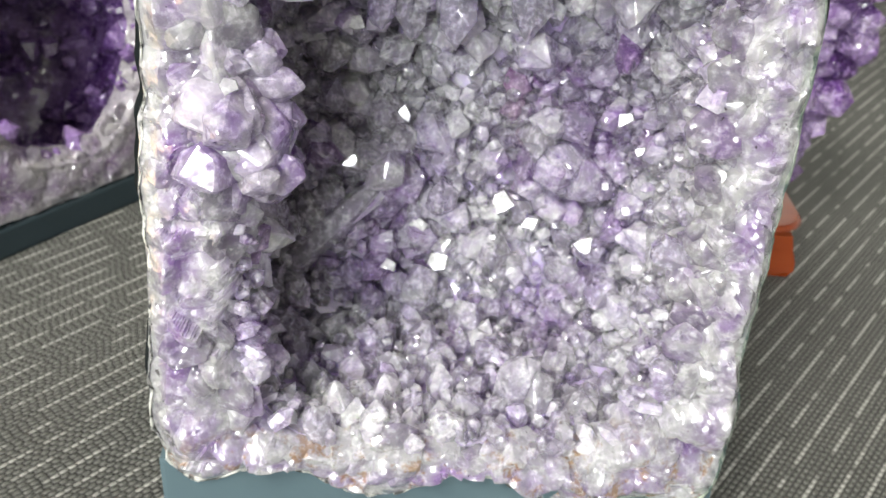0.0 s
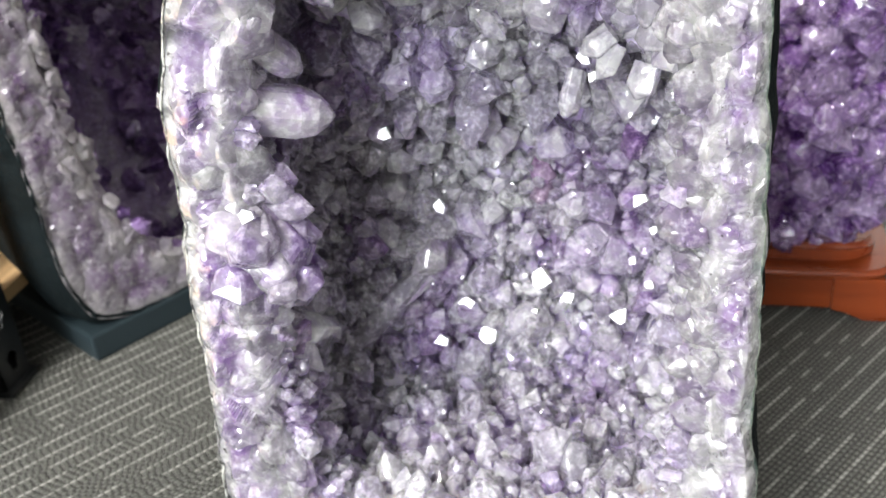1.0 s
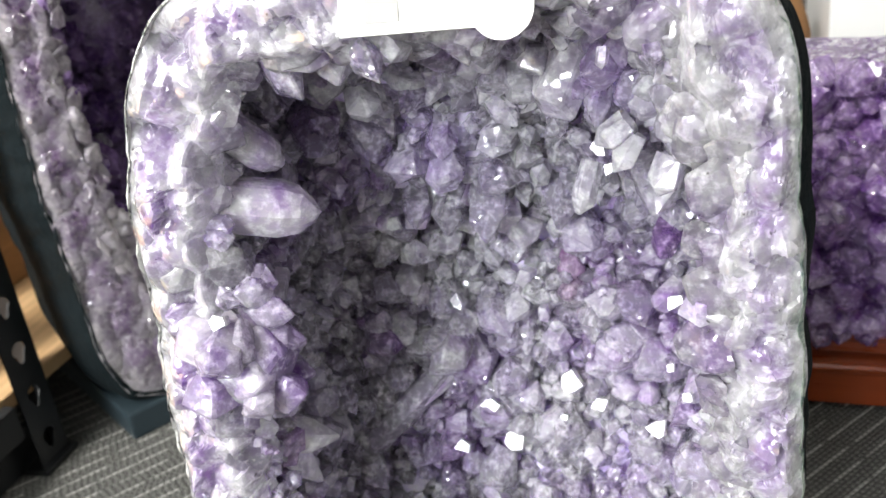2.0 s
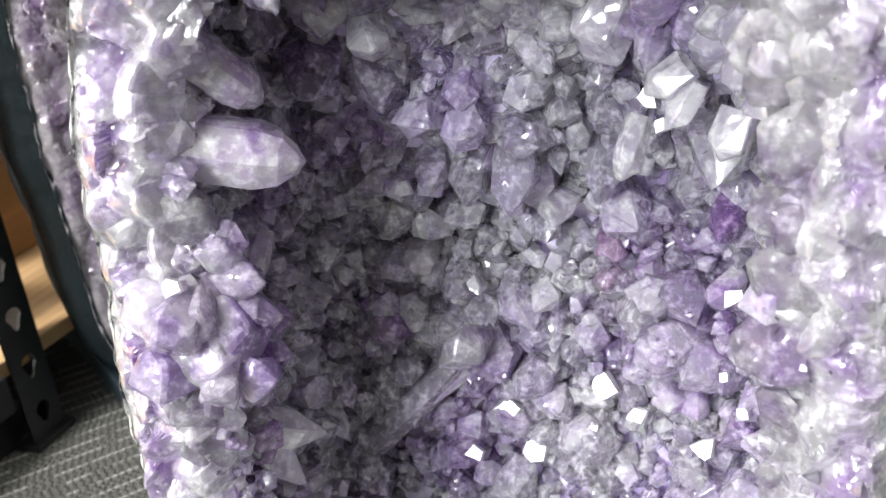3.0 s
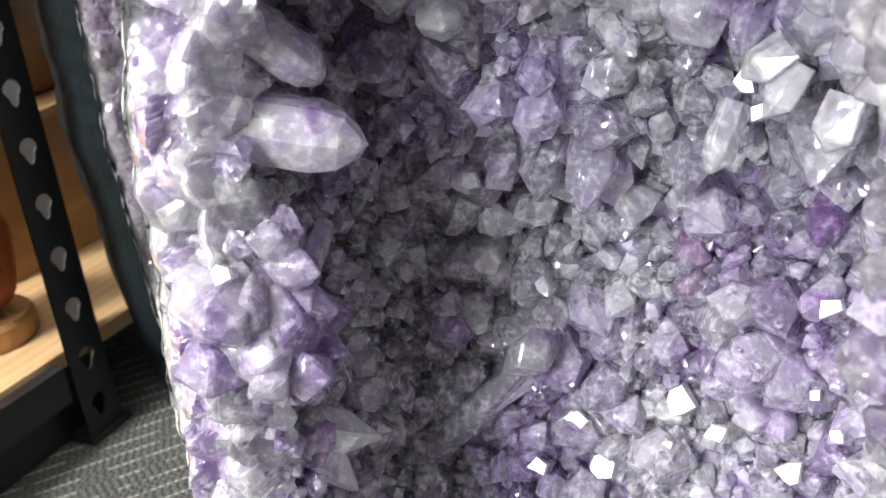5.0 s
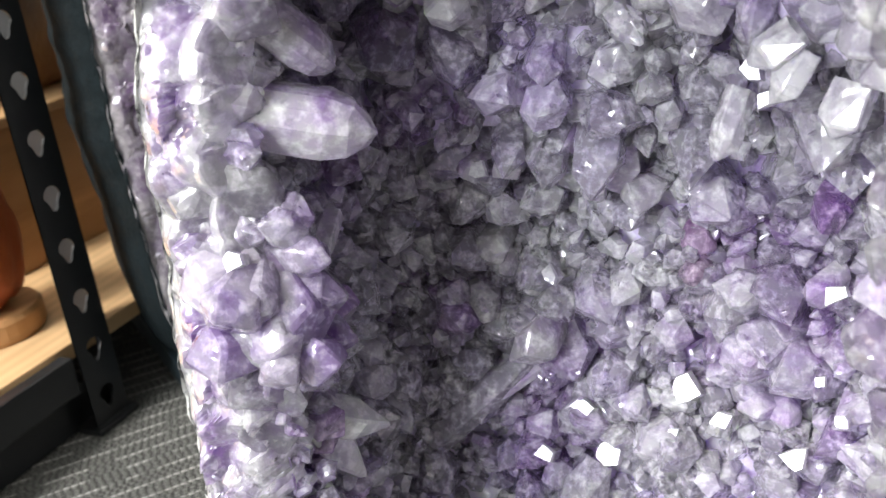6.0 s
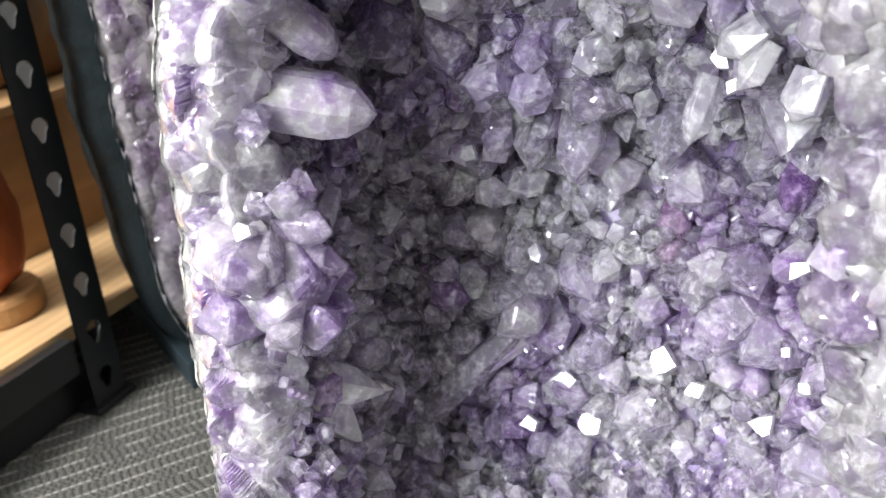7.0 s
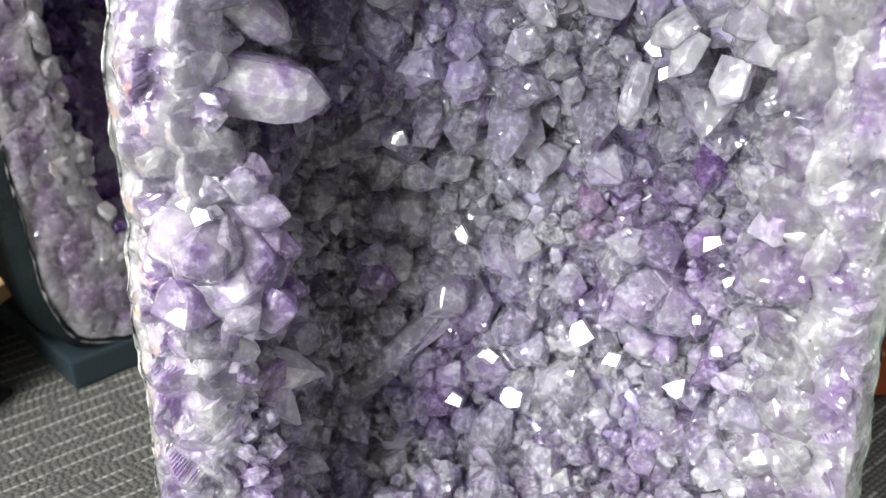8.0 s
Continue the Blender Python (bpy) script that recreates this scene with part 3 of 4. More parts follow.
            (mids if m_mid and w > 0.2 and rng.random() < 0.5 else lumps).append(aim((x, 0.002 + rng.uniform(0, 0.006), max(0.02, z)), axis, r * (1.3 - 0.6 * max(0, w)), r * (0.62 - 0.34 * max(0, w)) * rng.uniform(0.7, 1.2), rng.uniform(0, 6)))
    order = sorted(range(len(poses)), key=lambda k: poses[k].translation.y)
    poses = [poses[k] for k in order] + tiny
    grow(lining, poses, m_crystal, singles)
    grow(rim_part, rims, m_crystal, len(rims), "rim_crystal", BIG_SHAPES)
    lumps.sort(key=lambda q: abs(q.translation.x - inner[0]), reverse=True)
    grow(rim_part, lumps, m_rim, singles * 2 + 60, "quartz_lump", CHUNKS)
    if mids:
        grow(rim_part, mids, m_mid, 90, "purple_lump", CHUNKS)
    x0, x1, y0, y1, z0, z1 = base
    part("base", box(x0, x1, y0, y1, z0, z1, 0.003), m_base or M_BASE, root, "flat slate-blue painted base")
    return root


main = geode("amethyst_geode", "upright cut geode lined with pale lilac amethyst crystals",
             pose(0.022, 0.356, 0, 0, 0, 1.8), (0, 0.225, 0.1405, 0.206, 0.163, 0.46, 0.26), (0.004, 0.232, 0.107, 0.166, 0.146, 0.44, 0.36),
             0.155, 0.24, (-0.150, 0.145, 0.003, 0.23, 0.0, 0.075), 7, (M_MAIN, M_RIM, M_BED), 0.0118, 0.0095, 2200, 88, 60, 0.0, 0.028, M_RIMPURPLE, None, 0.03, 1.0, [(-0.080, 0.035, 0.318, 0.026), (-0.092, 0.045, 0.185, 0.022), (-0.085, 0.015, 0.350, 0.012), (-0.078, 0.075, 0.105, 0.024), (0.095, 0.078, 0.105, 0.022)], 1.0, None, 0.10)

side = geode("dark_geode", "tall cut geode with dark purple hollow and pale rim",
             pose(-0.305, 0.722, 0, 0, 0, 56), (0, 0.26, 0.136, 0.38, 0.235, 0.7, 0.34), (0.01, 0.30, 0.102, 0.31, 0.235, 0.9, 0.85),
             0.16, 0.25, (-0.125, 0.15, -0.002, 0.24, 0.0, 0.027), 21, (M_SIDE, M_SIDERIM, M_SIDE), 0.0145, 0.0085, 500, 70, 60, 0.010, 0.0, None, M_BASESHADED, 0.0, 0.0, (), 0.3, M_CEMENT)


def from_to(root, base, tip, r, spin):
    """The pose, in the thing's own frame, of a crystal from base to tip."""
    inv = root.matrix_basis.inverted()
    a, b = inv @ Vector(base), inv @ Vector(tip)
    return aim(a, b - a, r, (b - a).length, spin)


LINING = next(c for c in main.children if c.name.startswith("lining"))
RIM = next(c for c in main.children if c.name.startswith("rim"))
# the large points that stand out: base, tip, radius
BIG_LEFT = [((-0.076, 0.374, 0.325), (-0.040, 0.389, 0.315), 0.0132), ((-0.086, 0.360, 0.338), (-0.069, 0.366, 0.330), 0.0085),
            ((-0.070, 0.377, 0.358), (-0.054, 0.390, 0.337), 0.0085), ((-0.090, 0.364, 0.314), (-0.087, 0.374, 0.290), 0.0085),
            ((-0.092, 0.384, 0.197), (-0.062, 0.407, 0.177), 0.0115), ((-0.088, 0.386, 0.190), (-0.076, 0.400, 0.150), 0.0120),
            ((-0.098, 0.370, 0.170), (-0.076, 0.392, 0.140), 0.0095)]
BIG_RIGHT = [((0.090, 0.425, 0.338), (0.078, 0.425, 0.328), 0.0072), ((0.094, 0.426, 0.330), (0.086, 0.423, 0.316), 0.0068),
             ((0.074, 0.428, 0.316), (0.069, 0.420, 0.298), 0.0060), ((0.066, 0.452, 0.362), (0.052, 0.446, 0.337), 0.0125), ((0.110, 0.424, 0.320), (0.105, 0.420, 0.306), 0.0080)]


def knob(centre, radius, n, r, mat, bed, seed):
    """A rounded mass on the wall of the hollow, with points all over the side that faces the opening."""
    rng = random.Random(seed)
    inv = main.matrix_basis.inverted()
    centre = Vector(centre)
    grow(LINING, [inv @ aim(centre - Vector((0, -radius * 0.2, 0)), (0, -1, 0), radius, radius, seed)], bed, 1, "quartz_mass", CHUNKS)
    poses = []
    for k in range(n):
        u, a = (k + 0.5) / n * 1.25 - 0.25, k * 2.39996
        w = math.sqrt(max(0.0, 1 - u * u))
        d = (Vector((w * math.cos(a), -u, w * math.sin(a))) + Vector((rng.gauss(0, 0.18), rng.gauss(0, 0.18), rng.gauss(0, 0.18)))).normalized()
        q = r * rng.uniform(0.6, 1.3)
        poses.append(inv @ aim(centre + d * radius * 0.64, d + Vector((rng.gauss(0, 0.2), 0, rng.gauss(0, 0.2) - 0.2)), q, q * rng.uniform(1.6, 2.6), rng.uniform(0, 6)))
    grow(LINING, poses, mat, n, "knob_crystal", BIG_SHAPES)


for centre, radius, n, r, mat, bed, seed in (((0.128, 0.440, 0.352), 0.034, 46, 0.0085, M_CLEAR, M_BED, 1), ((0.035, 0.474, 0.368), 0.034, 44, 0.0080, M_CLEAR, M_BED, 2),
                                             ((-0.040, 0.468, 0.362), 0.032, 40, 0.0075, M_CLEAR, M_BED, 3), ((-0.092, 0.390, 0.190), 0.014, 14, 0.0062, M_PURPLE, M_PURPLE, 4),
                                             ((0.085, 0.462, 0.362), 0.030, 36, 0.0080, M_MAIN, M_BED, 5), ((-0.081, 0.366, 0.274), 0.018, 16, 0.0098, M_RIMPURPLE, M_RIM, 6),
                                             ((-0.079, 0.366, 0.244), 0.017, 15, 0.0094, M_RIMPURPLE, M_RIM, 7), ((-0.090, 0.374, 0.342), 0.017, 16, 0.0072, M_RIM, M_RIM, 8)):
    knob(centre, radius, n, r, mat, bed, seed)
grow(LINING, [from_to(main, a, b, r, k * 0.7) for k, (a, b, r) in enumerate(BIG_LEFT[:4])], M_HERO, 99, "large_crystal", TORPEDOES)
grow(LINING, [from_to(main, a, b, r, k * 0.7) for k, (a, b, r) in enumerate(BIG_LEFT[4:])], M_GLINT, 99, "large_crystal", BIG_SHAPES)
grow(LINING, [from_to(main, a, b, r, k * 0.9) for k, (a, b, r) in enumerate(BIG_RIGHT)], M_CLEAR, 99, "large_crystal", BIG_SHAPES)
# clear blocks that stand along the foot of the opening
BIG_FOOT = [((-0.036, 0.390, 0.070), (-0.040, 0.384, 0.106), 0.0125), ((-0.062, 0.388, 0.072), (-0.060, 0.380, 0.104), 0.0100),
            ((0.012, 0.390, 0.066), (0.015, 0.386, 0.094), 0.0110), ((0.056, 0.402, 0.080), (0.060, 0.394, 0.124), 0.0100),
            ((0.072, 0.402, 0.076), (0.068, 0.394, 0.112), 0.0110), ((0.094, 0.398, 0.066), (0.092, 0.394, 0.100), 0.0125),
            ((0.114, 0.396, 0.060), (0.113, 0.392, 0.086), 0.0090), ((0.044, 0.390, 0.062), (0.046, 0.384, 0.088), 0.0080),
            ((0.132, 0.394, 0.066), (0.128, 0.396, 0.092), 0.0110), ((-0.012, 0.400, 0.072), (-0.014, 0.400, 0.104), 0.0100)]
grow(LINING, [from_to(main, a, b, r, k * 1.1) for k, (a, b, r) in enumerate(BIG_FOOT)], M_CLEAR, 99, "foot_crystal", BIG_SHAPES)

# single points that can be told apart on the back of the hollow: place and radius
BACK_PALE = [(-0.001, 0.480, 0.286, 0.0085), (0.010, 0.481, 0.262, 0.0071), (0.029, 0.486, 0.257, 0.0097), (-0.026, 0.475, 0.276, 0.0066), (-0.040, 0.469, 0.273, 0.0061),
             (0.020, 0.501, 0.292, 0.0103), (0.045, 0.497, 0.156, 0.0086), (0.082, 0.483, 0.159, 0.0094), (0.092, 0.483, 0.158, 0.0083), (0.108, 0.469, 0.229, 0.0064),
             (-0.023, 0.485, 0.211, 0.0093), (-0.040, 0.479, 0.230, 0.0092), (0.014, 0.491, 0.153, 0.0081), (-0.081, 0.403, 0.267, 0.0065), (-0.019, 0.475, 0.186, 0.0120)]
BACK_PURPLE = [(0.039, 0.492, 0.292, 0.0085), (0.107, 0.459, 0.266, 0.0083), (-0.062, 0.468, 0.197, 0.0111), (-0.085, 0.403, 0.229, 0.0083)]
BACK_WINE = [(0.055, 0.492, 0.221, 0.0085), (0.059, 0.492, 0.202, 0.0081), (0.070, 0.490, 0.212, 0.0075), (0.050, 0.494, 0.236, 0.0080)]
rb = random.Random(31)
for places, mat, stem in ((BACK_PALE, M_HERO, "pale_point"), (BACK_PURPLE, M_PURPLE, "purple_point"), (BACK_WINE, M_MAGENTA, "wine_point")):
    poses = []
    for x, y, z, r in places:
        tip = Vector((x + rb.gauss(0, 0.004), y - r * 0.9, z + rb.gauss(0, 0.004)))
        poses.append(from_to(main, (x, y + r * 1.4, z + 0.002), tip, r, rb.uniform(0, 6)))
    grow(LINING, poses, mat, 99, stem, BIG_SHAPES)
grow(LINING, [main.matrix_basis.inverted() @ aim(p, (0.6, -0.6, -0.4), r, r * 1.2, 2.0) for p, r in (((-0.082, 0.386, 0.194), 0.0115), ((-0.090, 0.380, 0.174), 0.0105))], M_PURPLE, 9, "purple_lump", CHUNKS)
# a frosted prism that lies across the hollow, with a thin blade under it
grow(LINING, [from_to(main, (-0.078, 0.470, 0.122), (-0.012, 0.492, 0.186), 0.0105, 0.4)], M_CLEAR, 9, "long_crystal", BIG_SHAPES)
grow(LINING, [from_to(main, (-0.018, 0.492, 0.168), (-0.052, 0.470, 0.146), 0.0042, 0.9)], M_HERO, 9, "blade_crystal", BIG_SHAPES)

# points whose flat facets mirror the added light behind the viewer: place and radius
GLINTS = [(0.048, 0.482, 0.167, 0.0075), (0.108, 0.462, 0.232, 0.0048), (0.089, 0.478, 0.181, 0.0036), (0.105, 0.470, 0.187, 0.0033), (0.013, 0.480, 0.127, 0.0078),
          (0.000, 0.482, 0.150, 0.0060), (0.045, 0.478, 0.146, 0.0036), (0.066, 0.476, 0.157, 0.0063), (-0.037, 0.465, 0.275, 0.0045), (0.079, 0.425, 0.328, 0.0046),
          (0.085, 0.425, 0.318, 0.0038), (-0.077, 0.344, 0.283, 0.0038), (-0.066, 0.344, 0.243, 0.0033), (-0.010, 0.475, 0.223, 0.0044), (0.098, 0.465, 0.150, 0.0062),
          (0.117, 0.450, 0.219, 0.0028), (0.115, 0.450, 0.183, 0.0028), (0.024, 0.480, 0.298, 0.0060), (-0.016, 0.470, 0.128, 0.0056), (-0.091, 0.375, 0.155, 0.0043),
          (0.069, 0.400, 0.105, 0.0063), (-0.060, 0.455, 0.196, 0.0035)]


def facet_shape(rng):
    """A broken quartz point with one flat, uneven facet on top."""
    n = rng.choice((4, 5, 6))
    angles = [(i + rng.uniform(-0.3, 0.3)) * 2 * math.pi / n for i in range(n)]
    radii = [rng.uniform(0.55, 1.2) for _ in range(n)]
    v = [(r * math.cos(a), r * math.sin(a), 0.0) for r, a in zip(radii, angles)]
    v += [(1.15 * r * math.cos(a), 1.15 * r * math.sin(a), -rng.uniform(0.4, 0.9)) for r, a in zip(radii, angles)]
    v += [(0.8 * math.cos(a), 0.8 * math.sin(a), -2.6) for a in angles]
    f = [tuple(range(n))] + [(k * n + i, k * n + n + i, k * n + n + (i + 1) % n, k * n + (i + 1) % n) for k in (0, 1) for i in range(n)]
    return v, f, [1.0] * n + [0.8] * n + [0.0] * n


glint_poses = []
for x, y, z, r in GLINTS:
    p = Vector((x, y, z))
    axis = (Vector((0.09, 0.10, 0.41)) - p).normalized() + (Vector((-1.15, -3.2, 1.55)) - p).normalized()
    glint_poses.append(main.matrix_basis.inverted() @ aim(p, axis, r, r, rb.uniform(0, 6)))
grow(LINING, glint_poses, M_GLINT, 99, "flat_crystal", [facet_shape(random.Random(810 + k)) for k in range(len(GLINTS))])

grow(RIM, [main.matrix_basis.inverted() @ aim(p, (0.2, -1, 0.1), r, r, 1.0) for p, r in (((-0.092, 0.354, 0.274), 0.016), ((-0.092, 0.354, 0.243), 0.015), ((-0.094, 0.354, 0.303), 0.011), ((-0.080, 0.351, 0.250), 0.0125), ((-0.107, 0.352, 0.150), 0.0135), ((-0.104, 0.353, 0.128), 0.0110))], M_RIM, 99, "quartz_lump", CHUNKS[3:])


# ---------------------------------------------------------------- amethyst cluster on a lacquered stand
def cluster(m):
    root = tagged(new("amethyst_cluster"), "deep purple amethyst cluster on a red lacquered stand", "crystal cluster")
    root.matrix_basis = m
    rng = random.Random(4)

    def front(x, z):
        return -0.035 * (1 - (x / 0.16) ** 2) - 0.02 * math.sin((z - 0.05) * 9) + noise.noise((x * 12, z * 12, 2)) * 0.012

    def half(z):
        u = (z - 0.05) / 0.25
        return 0.085 + 0.045 * math.sin(min(1, max(0, u)) * 2.4) + noise.noise((z * 14, 1, 3)) * 0.012

    R, S = 24, 24
    verts, faces = [], []
    for back in (0, 1):
        for r in range(R + 1):
            z = 0.046 + 0.212 * r / R
            for s in range(S + 1):
                x = half(z) * (2 * s / S - 1)
                verts.append((x, (front(x, z) if not back else 0.07 - 0.04 * (x / 0.16) ** 2 + noise.noise((x * 20, z * 20, 8)) * 0.01), z))
    n = (R + 1) * (S + 1)
    for r in range(R):
        for s in range(S):
            a = r * (S + 1) + s
            faces.append((a, a + 1, a + S + 2, a + S + 1))
            faces.append((n + a + 1, n + a, n + a + S + 1, n + a + S + 2))
    for r in range(R):
        a, b = r * (S + 1), r * (S + 1) + S
        faces.append((n + a, a, a + S + 1, n + a + S + 1))
        faces.append((b, n + b, n + b + S + 1, b + S + 1))
    for s in range(S):
        faces.append((s, n + s, n + s + 1, s + 1))
        a = R * (S + 1) + s
        faces.append((a, a + 1, n + a + 1, n + a))
    part_mesh("matrix", mesh_from("matrix", verts, faces, M_DEEP), root, None, "pale quartz slab behind the crystals")
    placed, poses = [], []
    for _ in range(9000):
        z = rng.uniform(0.05, 0.259)
        x = rng.uniform(-1, 1) * half(z)
        y = front(x, z)
        r = rng.uniform(0.0075, 0.019)
        p = Vector((x, y, z))
        if any((p - q).length_squared < (0.58 * (r + s)) ** 2 for q, s in placed):
            continue
        placed.append((p, r))
        axis = Vector((x * 3.2 + rng.gauss(0, 0.3), -1.0, (z - 0.16) * 2.5 + rng.gauss(0, 0.3)))
        poses.append(aim(p, axis, r, r * rng.uniform(1.3, 2.3), rng.uniform(0, 6)))
    grow(root, poses, M_DEEP, 300)
    bright = []
    for x, y, z, r in ((0.196, 0.705, 0.262, 0.0078), (0.243, 0.700, 0.086, 0.0070), (0.251, 0.700, 0.201, 0.0056), (0.225, 0.700, 0.135, 0.0058), (0.280, 0.705, 0.162, 0.0048)):
        p = Vector((x, y, z))
        axis = (Vector((0.10, 0.0, 0.46)) - p).normalized() + (Vector((-1.15, -3.2, 1.55)) - p).normalized()
        bright.append(m.inverted() @ aim(p, axis, r, r, rng.uniform(0, 6)))
    grow(root, bright, M_DEEP, 99, "flat_crystal", [facet_shape(random.Random(870 + k)) for k in range(5)])
    return root


def rounded_slab(hx, y0, y1, z0, z1, r, bevel):
    """A slab with round corners in plan and softened rims."""
    bm = bmesh.new()
    ring = []
    for cx, cy, a0 in ((hx - r, y1 - r, 0), (-hx + r, y1 - r, 90), (-hx + r, y0 + r, 180), (hx - r, y0 + r, 270)):
        for k in range(9):
            a = radians(a0 + 90 * k / 8)
            ring.append((cx + r * math.cos(a), cy + r * math.sin(a)))
    low = bm.faces.new([bm.verts.new((x, y, z0)) for x, y in ring])
    up = bmesh.ops.extrude_face_region(bm, geom=[low])
    bmesh.ops.translate(bm, vec=(0, 0, z1 - z0), verts=[g for g in up["geom"] if isinstance(g, bmesh.types.BMVert)])
    edges = [e for e in bm.edges if abs(e.verts[0].co.z - e.verts[1].co.z) < 1e-6]
    bmesh.ops.bevel(bm, geom=edges, offset=bevel, segments=3, affect="EDGES", clamp_overlap=True)
    return bm


def stand(m):
    root = tagged(new("display_stand"), "glossy red-brown lacquered wooden stand with carved feet", "stand")
    root.matrix_basis = m
    part("top", rounded_slab(0.116, -0.053, 0.075, 0.048, 0.066, 0.03, 0.005), M_STAND, root)
    part("moulding", rounded_slab(0.134, -0.070, 0.084, 0.040, 0.049, 0.035, 0.004), M_STAND, root)
    part("apron", rounded_slab(0.126, -0.062, 0.078, 0.006, 0.041, 0.03, 0.004), M_STAND, root)
    prof = [(0.004, 0.041), (0.045, 0.041), (0.045, 0.010), (0.034, 0.008), (0.024, 0.003), (0.018, 0.0), (0.0, 0.0), (-0.005, 0.006), (-0.004, 0.016), (0.0, 0.026)]
    for sx in (-1, 1):
        for sy in (-1, 1):
            bm = bmesh.new()
            ring = [[bm.verts.new((sx * (0.124 - px), 0.008 + sy * (0.076 - 0.024 * d), pz)) for px, pz in prof] for d in (0, 1)]
            k = len(prof)
            bm.faces.new(ring[0])
            bm.faces.new(ring[1][::-1])
            for i in range(k):
                bm.faces.new((ring[0][i], ring[1][i], ring[1][(i + 1) % k], ring[0][(i + 1) % k]))
            part("foot", bm, M_STAND, root)
    return root


stand(pose(0.212, 0.772, 0, 0, 0, -4))
cluster(pose(0.218, 0.765, 0.018, 0, 0, -4))


def price_tag(m):
    """A small card that leans on the top of the geode, with a plain grey patch."""
    root = tagged(new("price_tag"), "small white card tag with grey patch leaning on the geode", "tag")
    root.matrix_basis = m
    part("card", box(-0.032, 0.032, 0.0, 0.045, 0.0, 0.0012, 0.0003), M_CARD, root)
    part("patch", box(-0.022, -0.010, 0.004, 0.022, 0.0014, 0.0018), M_CARDGREY, root, "plain grey printed patch")
    bm = bmesh.new()
    bmesh.ops.create_cone(bm, cap_ends=True, segments=28, radius1=0.011, radius2=0.011, depth=0.001, matrix=Matrix.Translation((0.026, 0.006, 0.0022)))
    part("sticker", bm, M_CARD, root, "round white sticker")
    return root


M_CARD = plain("white_tag_card", (0.84, 0.84, 0.82), 0.55, scale=8, vary=0.02)
M_CARDGREY = plain("grey_print", (0.36, 0.35, 0.33), 0.6, scale=10, vary=0.05)
price_tag(pose(0.034, 0.343, 0.400, 72, 0, 2))


# ---------------------------------------------------------------- shelf
def slotted_post(root, m, length):
    """An L-shaped steel post with a row of keyhole slots in the flange that faces the aisle (local: flange in the yz plane)."""
    bm = bmesh.new()
    wdt, th, pitch = 0.036, 0.002, 0.0427
    hole = [(0.008 * math.cos(a) * (0.62 if math.sin(a) < -0.2 else 1.0), 0.003 + 0.008 * math.sin(a) * (1.5 if math.sin(a) < 0 else 1)) for a in [2 * math.pi * k / 16 for k in range(16)]]
    n = int(length / pitch)
    for k in range(n):
        z0, z1 = k * pitch, (k + 1) * pitch
        border = []
        for a in [2 * math.pi * q / 16 for q in range(16)]:
            c, s = math.cos(a), math.sin(a)
            f = 1 / max(abs(c), abs(s))
            border.append((wdt / 2 * c * f, pitch / 2 * s * f))
        for x in (0.0, -th):
            outer_v = [bm.verts.new((x, p, (z0 + z1) / 2 + q)) for p, q in border]
            inner_v = [bm.verts.new((x, p, (z0 + z1) / 2 + q)) for p, q in hole]
            for i in range(16):
                j = (i + 1) % 16
                f = (outer_v[i], outer_v[j], inner_v[j], inner_v[i])
                bm.faces.new(f if x == 0 else f[::-1])
            if x == 0.0:
                front_v = inner_v
        for i in range(16):
            j = (i + 1) % 16
            bm.faces.new((front_v[i], front_v[j], inner_v[j], inner_v[i]))
    bmesh.ops.remove_doubles(bm, verts=bm.verts, dist=1e-5)
    me = bpy.data.meshes.new("post")
    bm.to_mesh(me)
    bm.free()
    me.materials.append(M_BLACK)
    ob = part_mesh("post", me, root, m)
    return ob


def shelf():
    root = tagged(new("shelf_rack"), "black slotted steel shelf rack with pale wooden boards", "shelf")
    slotted_post(root, pose(-0.430, 0.582, 0.004), 1.2)
    part("post_flange", box(-0.466, -0.432, 0.600, 0.602, 0.004, 1.2), M_BLACK, root)
    part("foot", box(-0.470, -0.424, 0.560, 0.606, 0.0, 0.006, 0.002), M_BLACK, root, "flat black plastic foot")
    part("beam", box(-0.446, -0.434, -0.35, 0.562, 0.040, 0.072, 0.0015), M_BLACK, root)
    part("kick_panel", box(-0.455, -0.448, -0.35, 0.60, 0.003, 0.040), M_BLACK, root)
    part("board", box(-0.90, -0.4475, -0.35, 0.98, 0.062, 0.076, 0.0015), M_BOARD, root)
    return root


shelf()


# ---------------------------------------------------------------- things on the shelf
M_BROWN = plain("brown_stone", (0.34, 0.17, 0.06), 0.7, scale=14, vary=0.2, bump_h=0.004, bump_scale=45, second=(0.12, 0.05, 0.02))
M_ORANGE = plain("orange_stone", (0.62, 0.17, 0.05), 0.45, scale=12, vary=0.12, bump_h=0.002, bump_scale=40, second=(0.36, 0.06, 0.02))
M_DARKWOOD = wood_material("brown_wood", (0.36, 0.18, 0.07), (0.52, 0.29, 0.12), 0.5, 6.0, 0.0, (9, 1, 9))
M_BOXWHITE = plain("white_card", (0.82, 0.82, 0.80), 0.6, scale=6, vary=0.03)
M_GREY = plain("grey_card", (0.30, 0.30, 0.29), 0.7, scale=10, vary=0.08)
M_TAN = wood_material("tan_wood", (0.45, 0.26, 0.11), (0.60, 0.38, 0.19), 0.5, 5.0, 0.0, (1, 9, 9))


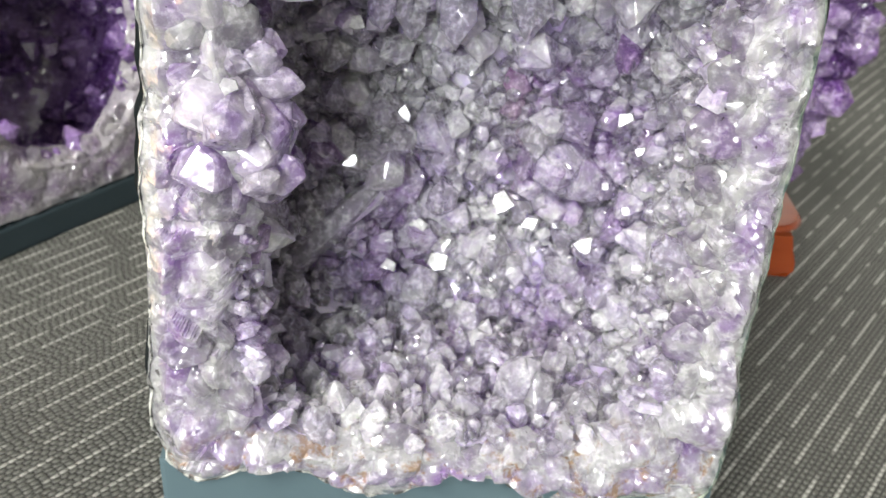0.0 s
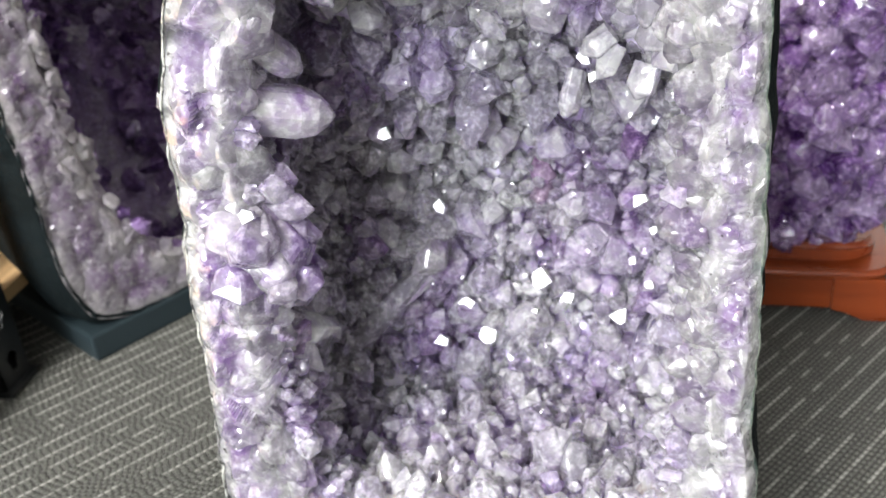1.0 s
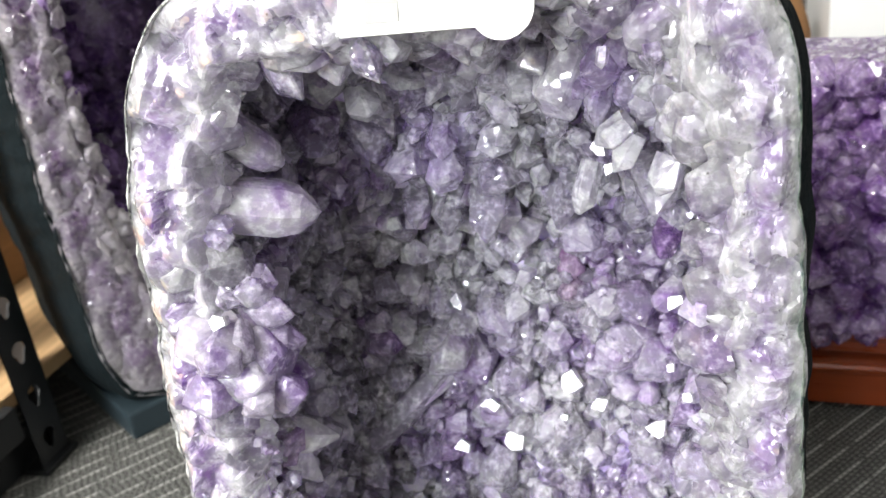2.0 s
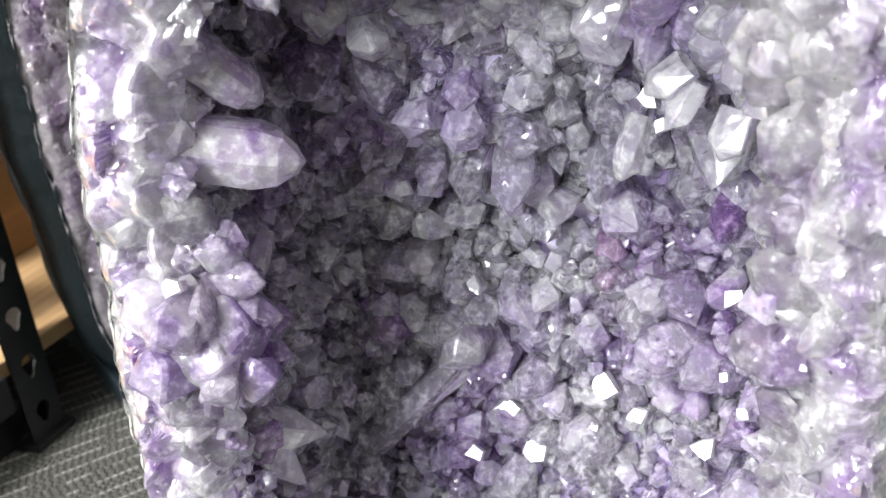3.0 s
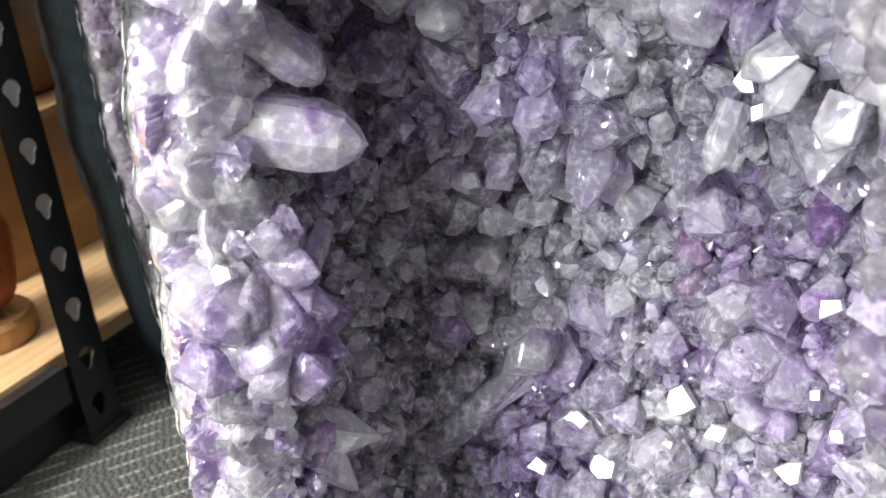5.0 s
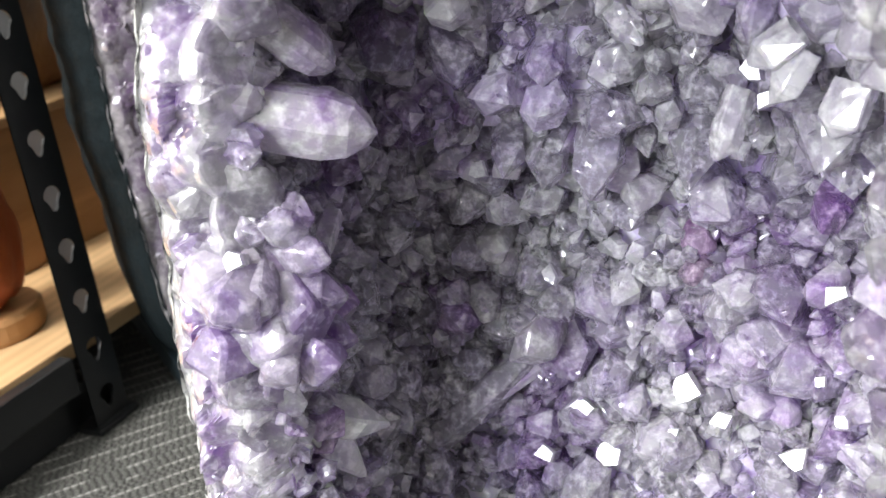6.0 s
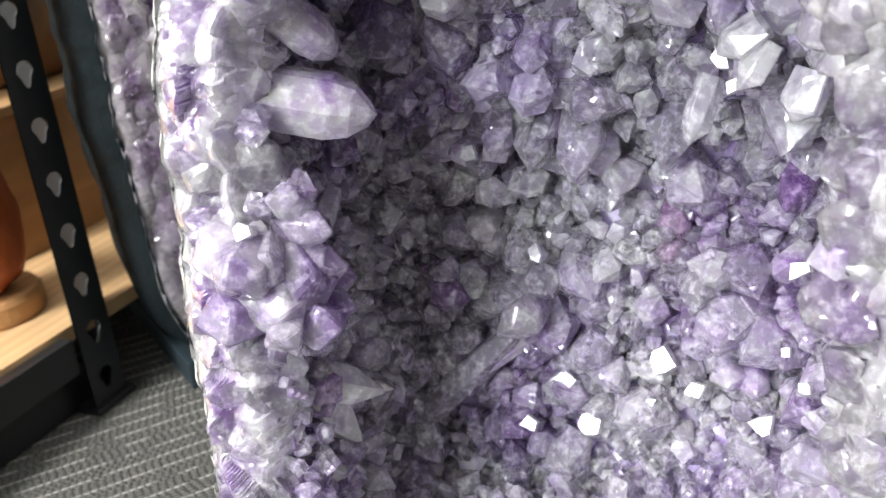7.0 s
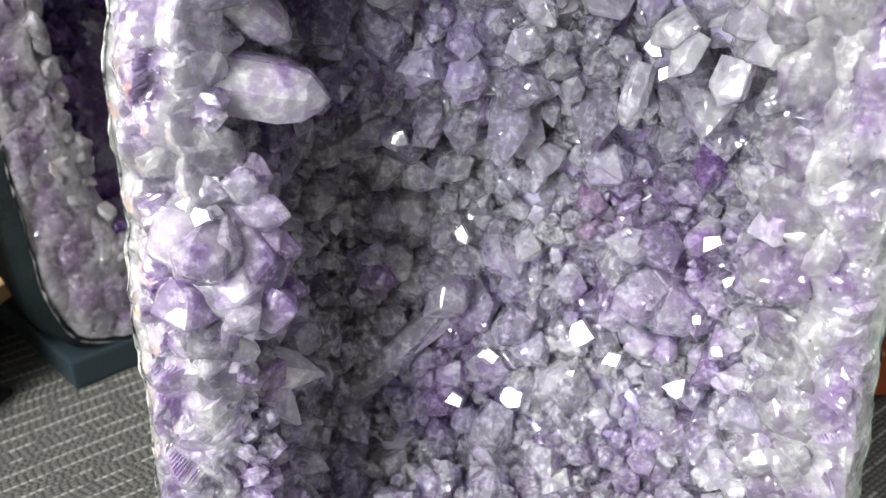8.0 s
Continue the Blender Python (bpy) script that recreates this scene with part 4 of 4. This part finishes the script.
def rock(name, label, category, m, sx, sy, sz, mat, seed, rough=0.22):
    """A rounded rough stone that rests on z = 0 of its pose."""
    bm = bmesh.new()
    bmesh.ops.create_icosphere(bm, subdivisions=4, radius=1.0)
    for v in bm.verts:
        p = v.co.copy()
        k = 1 + rough * noise.noise(p * 1.3 + Vector((seed, 0, 0))) + 0.25 * rough * noise.noise(p * 5 + Vector((0, seed, 0)))
        v.co = Vector((p.x * k * sx, p.y * k * sy, max(0.0, (p.z * k + 0.82) * sz)))
    ob = part(name, bm, mat, None, "", True)
    ob.matrix_basis = m
    return tagged(ob, label, category)


def wooden_plinth(m, r, h):
    bm = bmesh.new()
    prof = [(r * 0.96, 0), (r, 0.004), (r, h - 0.004), (r * 0.94, h)]
    rings = [[bm.verts.new((q * math.cos(2 * math.pi * i / 32), q * math.sin(2 * math.pi * i / 32), z)) for i in range(32)] for q, z in prof]
    for a, b in zip(rings, rings[1:]):
        for i in range(32):
            bm.faces.new((a[i], a[(i + 1) % 32], b[(i + 1) % 32], b[i]))
    bm.faces.new(rings[0][::-1])
    bm.faces.new(rings[-1])
    ob = part("wooden_plinth", bm, M_DARKWOOD)
    ob.matrix_basis = m
    return tagged(ob, "round brown wooden plinth under an orange stone", "plinth")


wooden_plinth(pose(-0.535, 0.575, 0.076), 0.045, 0.022)
rock("orange_stone", "orange-red rough stone on a round wooden plinth", "stone", pose(-0.535, 0.575, 0.098), 0.042, 0.042, 0.075, M_ORANGE, 3)
wood_box = tagged(new("wooden_box"), "low brown wooden box with pale top edges", "box")
part("body", box(-0.80, -0.60, 0.66, 0.97, 0.076, 0.215, 0.002), M_DARKWOOD, wood_box)
part("lid", box(-0.806, -0.594, 0.654, 0.976, 0.215, 0.225, 0.002), M_TAN, wood_box)
rock("brown_stone", "large rough brown stone on a wooden box", "stone", pose(-0.69, 0.80, 0.225, 0, 0, 10), 0.075, 0.15, 0.12, M_BROWN, 9)


# ---------------------------------------------------------------- things further back on the carpet
def carton(name, label, x0, x1, y0, y1, h, mat, panel=None):
    root = tagged(new(name), label, "box")
    part("body", box(x0, x1, y0, y1, 0.0, h, 0.003), mat, root)
    part("lid", box(x0 - 0.004, x1 + 0.004, y0 - 0.004, y1 + 0.004, h, h + 0.012, 0.003), mat, root)
    if panel:
        a, b, c, d = panel
        part("panel", box(a, b, y0 - 0.003, y0 + 0.001, c, d), M_GREY, root, "plain grey panel")
    return root


carton("white_box", "white card box with a grey panel on its front", -0.46, -0.16, 1.30, 1.62, 0.36, M_BOXWHITE, (-0.325, -0.275, 0.193, 0.26))
carton("white_box", "plain white card box standing on the carpet", 0.275, 0.60, 1.30, 1.60, 0.34, M_BOXWHITE)
rock("agate_stone", "cream and brown polished stone on the carpet", "stone", pose(0.20, 1.38, 0.0), 0.07, 0.07, 0.13, M_BROWN, 5, 0.12)
